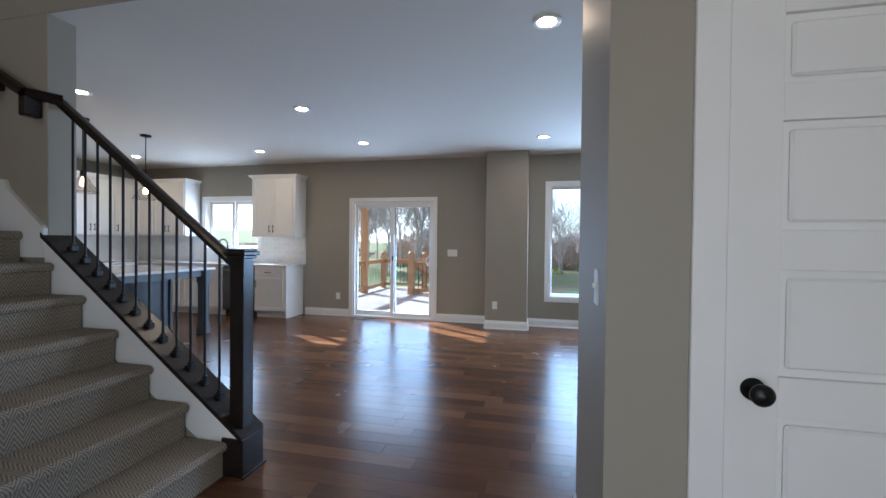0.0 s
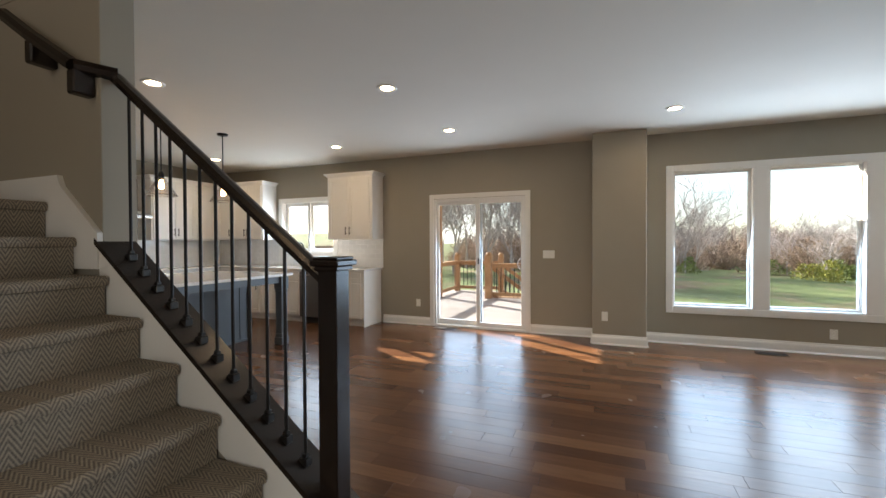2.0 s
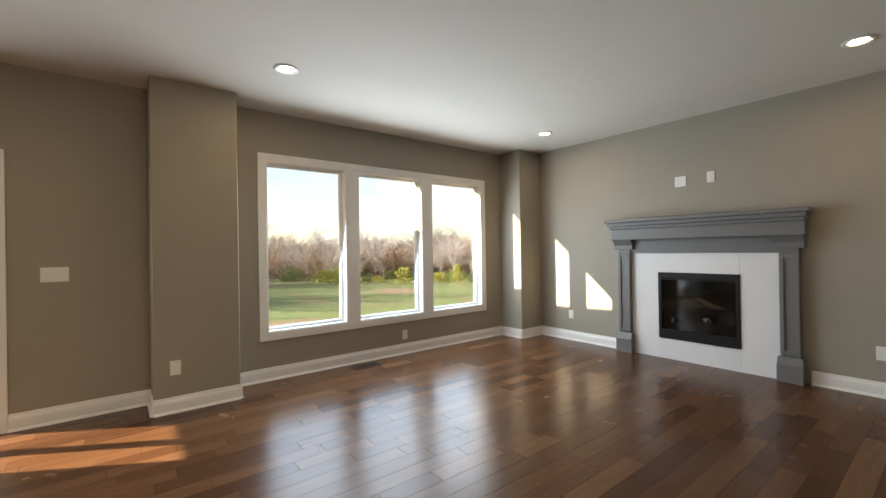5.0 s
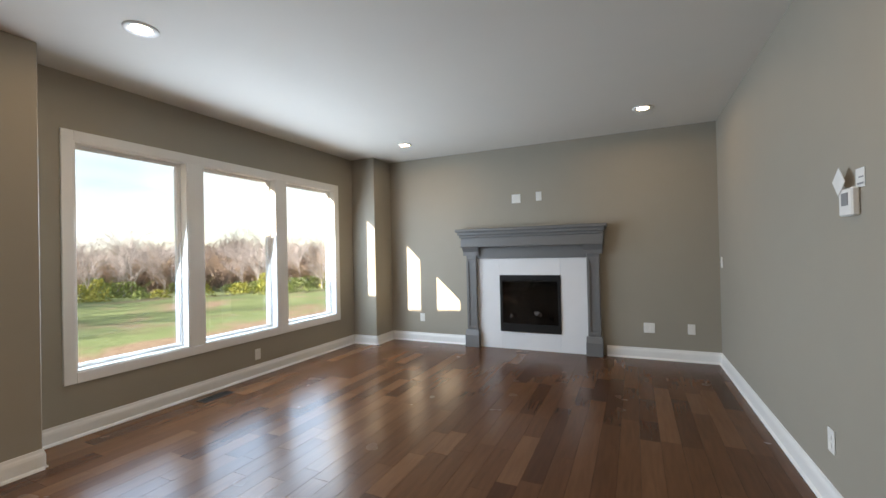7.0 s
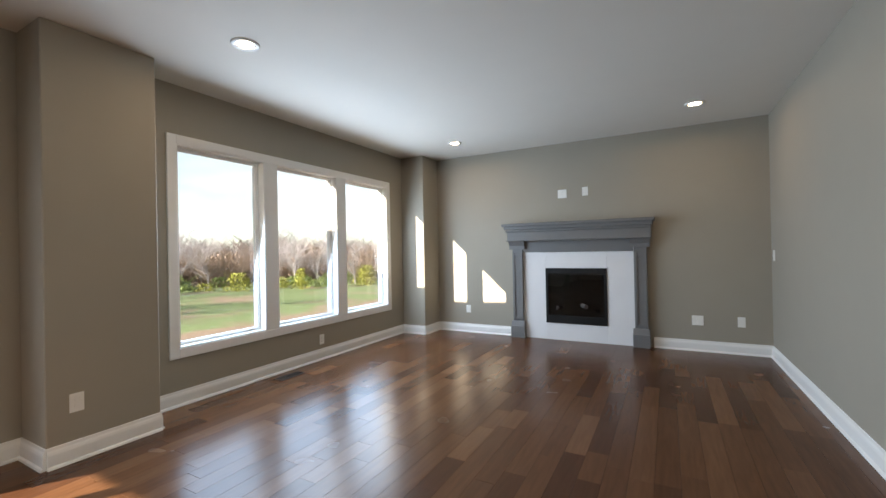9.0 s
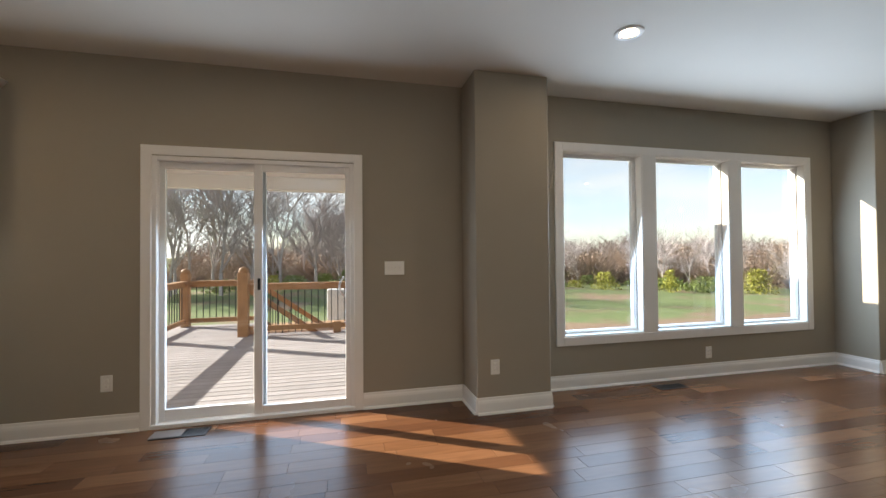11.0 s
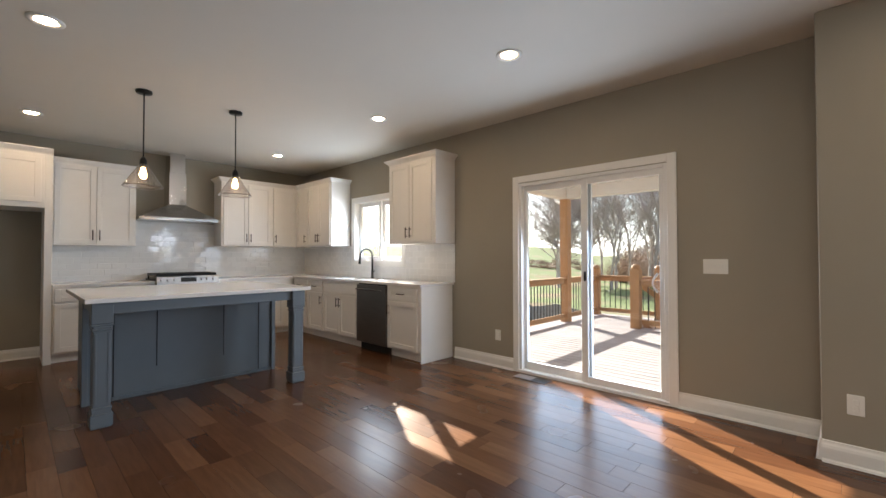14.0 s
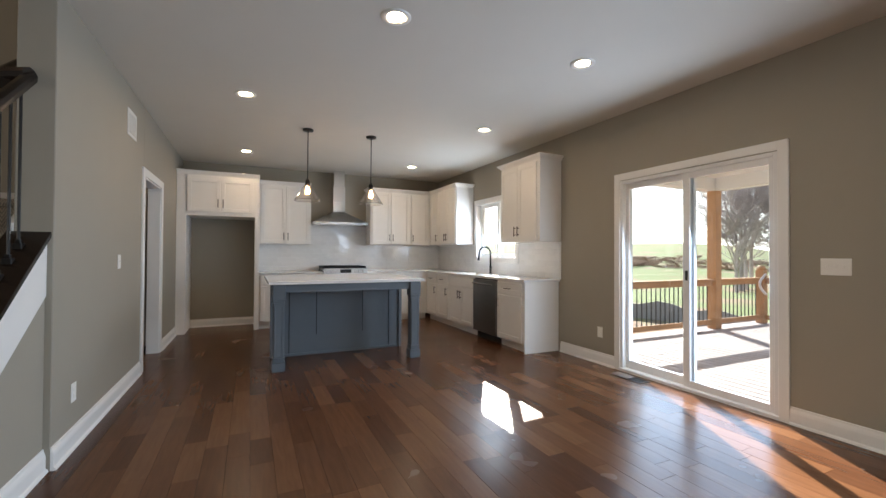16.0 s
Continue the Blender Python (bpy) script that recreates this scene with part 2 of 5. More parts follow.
M_PLASTIC = mat("white_plastic", (0.80, 0.79, 0.75), 0.35, noise_scale=20, noise_amt=0.02)
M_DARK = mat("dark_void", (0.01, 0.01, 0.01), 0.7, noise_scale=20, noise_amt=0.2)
M_VINYL = mat("white_vinyl", (0.80, 0.80, 0.79), 0.3, noise_scale=10, noise_amt=0.02)
M_CEDAR = mat("cedar", (0.40, 0.215, 0.105), 0.65, noise_scale=9, noise_amt=0.2, bump=0.2, bump_scale=60, island=None, rand=0.1)
M_DECK = mat("weathered_deck", (0.40, 0.35, 0.345), 0.75, noise_scale=12, noise_amt=0.15, bump=0.2, bump_scale=80, rand=0.1)
M_GLASS = glass_mat("window_glass", 0.0, (0.76, 0.81, 0.85))
M_FGLASS = glass_mat("firebox_glass", 0.02, (0.35, 0.35, 0.35))
M_GLOW = glow_mat("lamp_glow", (1.0, 0.76, 0.52), 34)
M_BULB = glow_mat("bulb_glow", (1.0, 0.60, 0.28), 9)
M_PAPER = mat("paper_label", (0.75, 0.74, 0.70), 0.7, noise_scale=30, noise_amt=0.04)
M_GREY = mat("grey_print", (0.25, 0.25, 0.25), 0.6, noise_scale=30, noise_amt=0.04)
M_SIDING = mat("house_siding", (0.55, 0.54, 0.50), 0.7, noise_scale=5, noise_amt=0.06, island=None)
M_SHINGLE = mat("roof_shingle", (0.12, 0.11, 0.10), 0.9, noise_scale=30, noise_amt=0.3, island=None)
M_CARPET = carpet_mat()
M_PLANK, M_PLANKS = plank_mat("floor_board", False), plank_mat("floor_boards", True)
M_SUB = mat("subfloor", (0.03, 0.018, 0.012), 0.8, noise_scale=20, noise_amt=0.2)
M_BARK = mat("bark", (0.43, 0.37, 0.36), 0.9, noise_scale=8, noise_amt=0.35, rand=0.25)
M_TWIG = mat("far_twigs", (0.26, 0.195, 0.17), 0.95, noise_scale=0.6, noise_amt=0.3, rand=0.3, island=True)
M_LEAF_G = mat("bush_leaves_green", (0.17, 0.21, 0.05), 0.7, noise_scale=1.5, noise_amt=0.35, rand=0.35, island=True)
M_LEAF_Y = mat("bush_leaves_yellow", (0.32, 0.30, 0.05), 0.7, noise_scale=1.5, noise_amt=0.3, rand=0.35, island=True)
M_LEAF_R = mat("dry_brush", (0.34, 0.235, 0.175), 0.8, noise_scale=1.5, noise_amt=0.3, rand=0.4, island=True)


def ground_mat():
    m = mat("lawn", rough=0.95, bump=0.6, bump_scale=30, spec=0.1)
    n, l = m.node_tree.nodes, m.node_tree.links
    geo = n.new("ShaderNodeNewGeometry")
    a, c = n.new("ShaderNodeTexNoise"), n.new("ShaderNodeTexNoise")
    a.inputs["Scale"].default_value, a.inputs["Detail"].default_value = 0.35, 8
    c.inputs["Scale"].default_value, c.inputs["Detail"].default_value = 6, 8
    l.new(geo.outputs["Position"], a.inputs["Vector"])
    l.new(geo.outputs["Position"], c.inputs["Vector"])
    r1, r2, mx = n.new("ShaderNodeValToRGB"), n.new("ShaderNodeValToRGB"), n.new("ShaderNodeMix")
    mx.data_type = "RGBA"
    r1.color_ramp.elements[0].color, r1.color_ramp.elements[1].color = (0.11, 0.15, 0.055, 1), (0.27, 0.30, 0.15, 1)
    r2.color_ramp.elements[0].color, r2.color_ramp.elements[1].color = (0.20, 0.11, 0.075, 1), (0.38, 0.29, 0.21, 1)
    l.new(c.outputs[0], r1.inputs[0])
    l.new(c.outputs[0], r2.inputs[0])
    st = n.new("ShaderNodeMapRange")
    st.inputs[1].default_value, st.inputs[2].default_value = 0.50, 0.64
    l.new(a.outputs[0], st.inputs[0])
    # bare soil and leaves near the house, where the lawn has not been sown
    sp, ed, ad, mxm = n.new("ShaderNodeSeparateXYZ"), n.new("ShaderNodeMapRange"), n.new("ShaderNodeMath"), n.new("ShaderNodeMath")
    l.new(geo.outputs["Position"], sp.inputs[0])
    ad.operation, ad.inputs[1].default_value = "MULTIPLY_ADD", 5.0
    l.new(a.outputs[0], ad.inputs[0])
    l.new(sp.outputs[1], ad.inputs[2])
    ed.inputs[1].default_value, ed.inputs[2].default_value, ed.inputs[3].default_value, ed.inputs[4].default_value = 17.4, 18.0, 1, 0
    l.new(ad.outputs[0], ed.inputs[0])
    mxm.operation = "MAXIMUM"
    l.new(st.outputs[0], mxm.inputs[0])
    l.new(ed.outputs[0], mxm.inputs[1])
    l.new(mxm.outputs[0], mx.inputs[0])
    l.new(r1.outputs[0], mx.inputs[6])
    l.new(r2.outputs[0], mx.inputs[7])
    l.new(mx.outputs[2], n["Principled BSDF"].inputs["Base Color"])
    return m


M_LAWN = ground_mat()

# ---- builders ----
PLACE = {}


def bx(bm, a, b, bev=0.0, m=None):
    """A box from corner a to corner b in a bmesh, with bevelled edges."""
    t = bmesh.new()
    bmesh.ops.create_cube(t, size=1)
    for v in t.verts:
        v.co = Vector([(a[i] + b[i]) / 2 + v.co[i] * abs(b[i] - a[i]) for i in range(3)])
    if bev:
        bmesh.ops.bevel(t, geom=t.edges[:], offset=bev, segments=1, affect="EDGES")
    if m is not None:
        t.transform(m)
    merge(bm, t)
    return bm


def merge(bm, t):
    me = bpy.data.meshes.new("tmp")
    t.to_mesh(me)
    t.free()
    bm.from_mesh(me)
    bpy.data.meshes.remove(me)


def box(a, b, bev=0.0, m=None):
    return bx(bmesh.new(), a, b, bev, m)


def tube(bm, p, q, r, r2=None, seg=12, cap=True):
    """A round bar from p to q."""
    p, q = Vector(p), Vector(q)
    t = bmesh.new()
    bmesh.ops.create_cone(t, cap_ends=cap, segments=seg, radius1=r, radius2=r if r2 is None else r2, depth=(q - p).length)
    t.transform(Matrix.Translation((p + q) / 2) @ (q - p).to_track_quat("Z", "Y").to_matrix().to_4x4())
    merge(bm, t)
    return bm


def lathe(bm, c, prof, seg=24):
    """A turned body: rings of (radius, height) round the upright axis through c."""
    rings = [[bm.verts.new((c[0] + r * math.cos(2 * math.pi * i / seg), c[1] + r * math.sin(2 * math.pi * i / seg), c[2] + z)) for i in range(seg)] for r, z in prof]
    for a, b in zip(rings, rings[1:]):
        for i in range(seg):
            f = bm.faces.new((a[i], a[(i + 1) % seg], b[(i + 1) % seg], b[i]))
            f.smooth = True
    return bm


def prism(bm, pts, axis, lo, hi, m=None):
    """A flat outline pushed along an axis: pts are the two other coordinates in order x, y, z."""
    def at(p, v):
        c = list(p)
        c.insert(axis, v)
        return c
    t = bmesh.new()
    a = [t.verts.new(at(p, lo)) for p in pts]
    b = [t.verts.new(at(p, hi)) for p in pts]
    t.faces.new(a)
    t.faces.new(b[::-1])
    for i in range(len(pts)):
        j = (i + 1) % len(pts)
        t.faces.new((a[i], b[i], b[j], a[j]))
    bmesh.ops.recalc_face_normals(t, faces=t.faces[:])
    if m is not None:
        t.transform(m)
    merge(bm, t)
    return bm


def thing(name, loc, label, category, group=""):
    ob = tagged(new(name), label, category, group)
    ob.location = loc
    PLACE[ob.name] = Vector(loc)
    return ob


def part(name, bm, material, parent=None, label="", category="", group="", kind=""):
    """Links a bmesh, drawn in world places, as one mesh object, with its origin at its own middle."""
    if isinstance(bm, bmesh.types.BMesh):
        xs = [v.co for v in bm.verts]
        lo = Vector([min(c[i] for c in xs) for i in range(3)])
        hi = Vector([max(c[i] for c in xs) for i in range(3)])
        c = (lo + hi) / 2
        bmesh.ops.translate(bm, verts=bm.verts[:], vec=-c)
        me = bpy.data.meshes.new(name)
        bm.to_mesh(me)
        bm.free()
        me.materials.append(material)
    else:
        me, c = bm
        c = Vector(c)
    ob = tagged(new(name, me), label, category, group, kind)
    PLACE[ob.name] = c
    if parent is not None:
        ob.parent = parent
        ob.location = c - PLACE[parent.name]
    else:
        ob.location = c
    return ob


def struct(name, bm, material, label=""):
    return part(name, bm, material, None, label, kind="structure")

# ---- large structure ----
XW, XE, YN, YK, YF, H = -7.98, 3.945, 6.90, 2.30, 2.20, 2.74
TOP = 5.4
HALL_X, CLOSET_Y = 0.10, 1.40

struct("floor", box((XW - 0.2, -2.6, -0.25), (XE + 0.2, YN + 0.14, -0.022)), M_SUB)
struct("ceiling", bx(box((XW - 0.2, 2.14, H), (XE + 0.2, YN + 0.2, H + 0.14)), (-1.75, -2.6, H), (2.0, 2.129, H + 0.14)), M_CEIL)
KW = (-6.36, -5.20, 1.17, 2.09)       # kitchen window opening
DW = (-3.283, -1.817, 2.02)             # sliding door opening
BW = [(0.09, 0.965), (1.115, 2.03), (2.18, 3.08)]
BZ = (0.485, 2.235)
w = bmesh.new()
y0, y1 = YN, YN + 0.16
bx(w, (XW - 0.2, y0, -0.25), (KW[0], y1, H)), bx(w, (KW[0], y0, -0.25), (KW[1], y1, KW[2])), bx(w, (KW[0], y0, KW[3]), (KW[1], y1, H))
bx(w, (KW[1], y0, -0.25), (DW[0], y1, H)), bx(w, (DW[0], y0, DW[2]), (DW[1], y1, H)), bx(w, (DW[1], y0, -0.25), (BW[0][0], y1, H))
bx(w, (DW[0], y0, -0.25), (DW[1], y1, -0.022))
bx(w, (BW[0][0], y0, -0.25), (BW[2][1], y1, BZ[0])), bx(w, (BW[0][0], y0, BZ[1]), (BW[2][1], y1, H))
bx(w, (BW[0][1], y0, BZ[0]), (BW[1][0], y1, BZ[1])), bx(w, (BW[1][1], y0, BZ[0]), (BW[2][0], y1, BZ[1])), bx(w, (BW[2][1], y0, -0.25), (XE + 0.2, y1, H))
struct("wall_north", w, M_WALL)
struct("wall_pillar", box((-0.885, 6.53, -0.02), (-0.245, YN, H), 0.006), M_WALL)
struct("wall_corner_pillar", box((3.49, 6.50, -0.02), (XE, YN, H), 0.006), M_WALL)
struct("wall_west", box((XW - 0.2, YK, -0.25), (XW, YN, H)), M_WALL)
struct("wall_east", box((XE, YF, -0.25), (XE + 0.2, YN, H)), M_WALL)
# block between the living room and the hall, with the closet behind its door
CD = (0.40, 1.11, 2.03)
w = box((HALL_X, 2.08, -0.25), (XE + 0.2, YF, H))
bx(w, (HALL_X, CLOSET_Y + 0.12, -0.02), (HALL_X + 0.12, 2.08, H))
bx(w, (HALL_X, CLOSET_Y, -0.02), (CD[0], CLOSET_Y + 0.12, H)), bx(w, (CD[0], CLOSET_Y, CD[2]), (CD[1], CLOSET_Y + 0.12, H)), bx(w, (CD[1], CLOSET_Y, -0.02), (2.0, CLOSET_Y + 0.12, H))
struct("wall_closet", w, M_WALL)
# kitchen side wall with a doorway, and the stair wall above
KD = (-6.155, -5.262, 2.02)
WE = -3.12
w = box((XW - 0.2, 2.175, -0.25), (KD[0], YK, H))
bx(w, (KD[0], 2.13, KD[2]), (KD[1], YK, H)), bx(w, (KD[1], 2.13, -0.25), (WE, YK, H), 0.004)
struct("wall_kitchen_side", w, M_WALL)
struct("wall_stair_upper", bx(box((-4.75, 2.13, H + 0.14), (2.0, 2.33, TOP)), (-4.75, 2.13, H), (2.0, 2.14, H + 0.14)), M_WALL)
struct("wall_stair_west", box((-4.75, -2.6, -0.25), (-4.55, 2.13, TOP)), M_WALL)
struct("wall_hall_south", bx(bx(bx(bx(bx(box((-4.55, -2.6, -0.25), (-3.6, -2.4, TOP)), (-3.6, -2.6, -0.25), (-1.3, -2.4, 3.3)), (-3.6, -2.6, 4.5), (-2.0, -2.4, TOP)), (-2.0, -2.6, 3.3), (-1.3, -2.4, TOP)), (0.7, -2.6, -0.25), (2.0, -2.4, TOP)), (-1.3, -2.6, 2.25), (0.7, -2.4, TOP)), M_WALL)
struct("front_door_glazing", box((-1.3, -2.5, 0.0), (0.7, -2.49, 2.25)), M_GLASS)
struct("wall_hall_east", box((2.0, -2.6, -0.25), (2.2, 2.08, TOP)), M_WALL)
struct("wall_stair_east", box((-1.75, -2.4, H + 0.14), (-1.6, 2.13, TOP)), M_WALL)
struct("ceiling_stairwell", box((-4.75, -2.6, TOP), (2.2, 2.33, TOP + 0.1)), M_CEIL)
struct("wall_pantry", bx(bx(box((-6.9, 0.6, -0.25), (-4.75, 0.7, H)), (-6.9, 0.7, -0.25), (-6.8, 2.13, H)), (-4.85, 0.7, -0.25), (-4.75, 2.13, H)), M_WALL)
struct("trim_stairwell", box((-3.58, 2.06, 2.90), (-1.75, 2.128, 3.25), 0.004), M_WHITE)


def baseboard(runs, name="baseboard"):
    """Runs of (x0, y0, x1, y1) along a wall face, room on the left of the way from start to end."""
    for x0, y0_, x1, y1_ in runs:
        d = Vector((x1 - x0, y1_ - y0_, 0))
        ln = d.length
        d.normalize()
        nrm = Vector((-d.y, d.x, 0))
        m = Matrix.Translation((x0, y0_, 0)) @ Matrix(((d.x, nrm.x, 0, 0), (d.y, nrm.y, 0, 0), (0, 0, 1, 0), (0, 0, 0, 1)))
        b = prism(bmesh.new(), [(0, 0), (0.015, 0), (0.015, 0.085), (0.012, 0.10), (0.007, 0.112), (0.005, 0.128), (0, 0.13)], 0, 0, ln, m)
        prism(b, [(0.015, 0), (0.028, 0), (0.024, 0.012), (0.015, 0.02)], 0, 0, ln, m)
        struct(name, b, M_TRIM)


baseboard([(DW[0] - 0.069, YN, -4.21, YN), (-0.885, YN, DW[1] + 0.069, YN), (-0.885, 6.53, -0.885, YN), (-0.245, 6.53, -0.885, 6.53), (-0.245, YN, -0.245, 6.53),
           (3.49, YN, -0.245, YN), (3.49, 6.50, 3.49, YN), (XE, 6.50, 3.49, 6.50), (XE, 5.29, XE, 6.50), (XE, YF, XE, 3.40), (HALL_X, YF, XE, YF),
           (HALL_X, CLOSET_Y, HALL_X, YF), (0.314, CLOSET_Y, HALL_X, CLOSET_Y), (KD[1] + 0.09, YK, WE, YK), (WE + 0.001, 2.267, -1.99, 2.267), (XW + 0.62, YK, KD[0] - 0.09, YK), (XW, 3.37, XW, 2.42)])


def ring(bm, x0, x1, z0, z1, wdt, ya, yb, bev=0.003, sides="lrtb"):
    """A frame of four boards round an opening, inside x0..x1, z0..z1."""
    if "l" in sides: bx(bm, (x0, ya, z0), (x0 + wdt, yb, z1), bev)
    if "r" in sides: bx(bm, (x1 - wdt, ya, z0), (x1, yb, z1), bev)
    if "t" in sides: bx(bm, (x0 + wdt, ya, z1 - wdt), (x1 - wdt, yb, z1), bev)
    if "b" in sides: bx(bm, (x0 + wdt, ya, z0), (x1 - wdt, yb, z0 + wdt), bev)
    return bm


def pane(x0, x1, z0, z1, y, parent):
    g = part("pane", box((x0, y, z0), (x1, y + 0.004, z1)), M_GLASS, parent, "clear window glass")
    g.visible_shadow = False
    return g


# triple window
win = tagged(thing("window_1", (1.585, YN, 0.4), "white-framed triple picture window", "window"), kind="structure")
c = bmesh.new()
yf = YN - 0.018
X0, X1, Z0, Z1 = 0.012, 3.158, 0.403, 2.312
bx(c, (X0, yf, Z0), (BW[0][0], YN, Z1), 0.003), bx(c, (BW[2][1], yf, Z0), (X1, YN, Z1), 0.003)
bx(c, (BW[0][0], yf, BZ[1]), (BW[2][1], YN, Z1), 0.003), bx(c, (BW[0][0], yf, Z0), (BW[2][1], YN, BZ[0]), 0.003)
bx(c, (BW[0][1], yf + 0.002, BZ[0]), (BW[1][0], YN, BZ[1]), 0.003), bx(c, (BW[1][1], yf + 0.002, BZ[0]), (BW[2][0], YN, BZ[1]), 0.003)
part("window_casing", c, M_TRIM, win)
for a, b in BW:
    part("window_jamb", ring(bmesh.new(), a, b, BZ[0], BZ[1], 0.012, YN - 0.012, YN + 0.10, 0.001), M_TRIM, win)
    part("window_frame", ring(ring(bmesh.new(), a + 0.010, b - 0.010, BZ[0] + 0.012, BZ[1] - 0.010, 0.018, YN + 0.07, YN + 0.15), a + 0.026, b - 0.026, BZ[0] + 0.028, BZ[1] - 0.026, 0.010, YN + 0.085, YN + 0.13), M_VINYL, win)
    pane(a + 0.033, b - 0.033, BZ[0] + 0.035, BZ[1] - 0.033, YN + 0.105, win)

# kitchen window, a two-part slider
win = tagged(thing("window_2", (-5.78, YN, 1.1), "white sliding kitchen window above the sink", "window"), kind="structure")
part("window_casing", ring(bmesh.new(), KW[0] - 0.075, KW[1] + 0.075, KW[2] - 0.075, KW[3] + 0.075, 0.078, yf, YN, 0.003), M_TRIM, win)
part("window_jamb", ring(bmesh.new(), KW[0], KW[1], KW[2], KW[3], 0.012, YN - 0.012, YN + 0.10, 0.001), M_TRIM, win)
part("window_head", box((KW[0] - 0.3, YN + 0.165, KW[3] + 0.004), (KW[1] + 0.2, YN + 0.29, KW[3] + 0.20), 0.004), M_SIDING, win, "projecting outside head above the window")
xm = (KW[0] + KW[1]) / 2
for a, b, dy in ((KW[0] + 0.012, xm - 0.002, 0.0), (xm - 0.024, KW[1] - 0.012, 0.036)):
    part("window_frame", ring(bmesh.new(), a, b, KW[2] + 0.012, KW[3] - 0.012, 0.058, YN + 0.075 + dy, YN + 0.108 + dy), M_VINYL, win)
    pane(a + 0.055, b - 0.055, KW[2] + 0.067, KW[3] - 0.067, YN + 0.09 + dy, win)

# sliding patio door
door = tagged(thing("door_1", (-2.55, YN, 0), "white sliding patio door with two glass panels, closed", "door"), kind="structure")
part("door_casing", ring(bmesh.new(), DW[0] - 0.068, DW[1] + 0.068, -0.02, DW[2] + 0.075, 0.070, yf, YN, 0.003, "lrt"), M_TRIM, door)
part("door_frame", ring(bmesh.new(), DW[0], DW[1], 0.0, DW[2], 0.034, YN - 0.006, YN + 0.15), M_VINYL, door)
part("door_sill", box((DW[0], YN - 0.02, -0.005), (DW[1], YN + 0.16, 0.03), 0.004), M_VINYL, door)
for a, b, dy, bot in ((DW[0] + 0.01, -2.50, 0.045, 0.085), (-2.585, DW[1] - 0.01, 0.01, 0.065)):
    f = bmesh.new()
    bx(f, (a, YN + dy, 0.03), (a + 0.062, YN + dy + 0.035, DW[2] - 0.03), 0.003), bx(f, (b - 0.062, YN + dy, 0.03), (b, YN + dy + 0.035, DW[2] - 0.03), 0.003)
    bx(f, (a + 0.062, YN + dy, 0.03), (b - 0.062, YN + dy + 0.035, 0.03 + bot), 0.003), bx(f, (a + 0.062, YN + dy, DW[2] - 0.09), (b - 0.062, YN + dy + 0.035, DW[2] - 0.03), 0.003)
    leaf = part("door_panel", f, M_VINYL, door)
    pane(a + 0.05, b - 0.05, 0.05 + bot * 0.6, DW[2] - 0.07, YN + dy + 0.016, leaf)
part("door_latch", box((-2.556, YN - 0.004, 1.00), (-2.536, YN + 0.01, 1.09), 0.002), M_BLACK, door, "small black latch")
hd = bmesh.new()
arc = [(-1.90 - 0.035 * math.sin(math.pi * i / 8), YN - 0.006 - 0.02 * math.sin(math.pi * i / 8), 0.93 + 0.16 * i / 8) for i in range(9)]
for p, q in zip(arc, arc[1:]):
    tube(hd, p, q, 0.008, seg=8)
part("door_handle", hd, M_VINYL, door, "white loop pull handle")


def casing(name, label, x0, x1, z1, y, into):
    """Flat boards round a doorway; into is +1 where the room lies towards +y."""
    a, b = sorted((y, y + 0.018 * into))
    return struct(name, ring(bmesh.new(), x0 - 0.085, x1 + 0.085, -0.02, z1 + 0.085, 0.085, a, b, 0.003, "lrt"), M_TRIM)


casing("trim_doorway", "", KD[0], KD[1], KD[2], YK, 1)
struct("trim_doorway_jamb", ring(bmesh.new(), KD[0] - 0.002, KD[1] + 0.002, -0.02, KD[2] + 0.002, 0.018, 2.172, YK + 0.003, 0.002, "lrt"), M_TRIM)
casing("trim_closet_door", "", CD[0], CD[1], CD[2], CLOSET_Y, -1)

# five-panel closet door
door = tagged(thing("door_2", (0.70, CLOSET_Y, 0), "white five-panel interior door, closed", "door"), kind="structure")
b = box((CD[0] + 0.004, CLOSET_Y + 0.020, 0.008), (CD[1] - 0.004, CLOSET_Y + 0.036, CD[2] - 0.004), 0.001)
px0, px1 = CD[0] + 0.132, CD[1] - 0.132
rails = [(0.008, 0.24), (0.505, 0.615), (0.862, 0.97), (1.255, 1.36), (1.648, 1.745), (1.93, 2.026)]
for x0, x1 in ((CD[0] + 0.007, px0), (px1, CD[1] - 0.007)):
    bx(b, (x0, CLOSET_Y + 0.004, 0.008), (x1, CLOSET_Y + 0.020, CD[2] - 0.004), 0.001)
for z0, z1 in rails:
    bx(b, (px0, CLOSET_Y + 0.004, z0), (px1, CLOSET_Y + 0.020, z1), 0.001)
for (_, z0), (z1, _) in zip(rails, rails[1:]):
    bx(b, (px0 + 0.020, CLOSET_Y + 0.008, z0 + 0.020), (px1 - 0.020, CLOSET_Y + 0.021, z1 - 0.020), 0.008)
part("door_leaf", b, M_TRIM, door)
k = lathe(bmesh.new(), (0, 0, 0), [(0.0, 0.0), (0.030, 0.0), (0.030, 0.006), (0.012, 0.010), (0.011, 0.028), (0.020, 0.034), (0.028, 0.045), (0.029, 0.055), (0.022, 0.064), (0.0, 0.068)])
k.transform(Matrix.Translation((CD[0] + 0.072, CLOSET_Y + 0.002, 0.935)) @ pose(0, 0, 0, 90))
part("door_handle", k, M_BLACK, door, "round black door knob")
part("door_hinge", box((CD[0] - 0.003, CLOSET_Y - 0.003, 0.90), (CD[0] + 0.004, CLOSET_Y + 0.004, 0.97)), M_BLACK, door, "black latch plate")

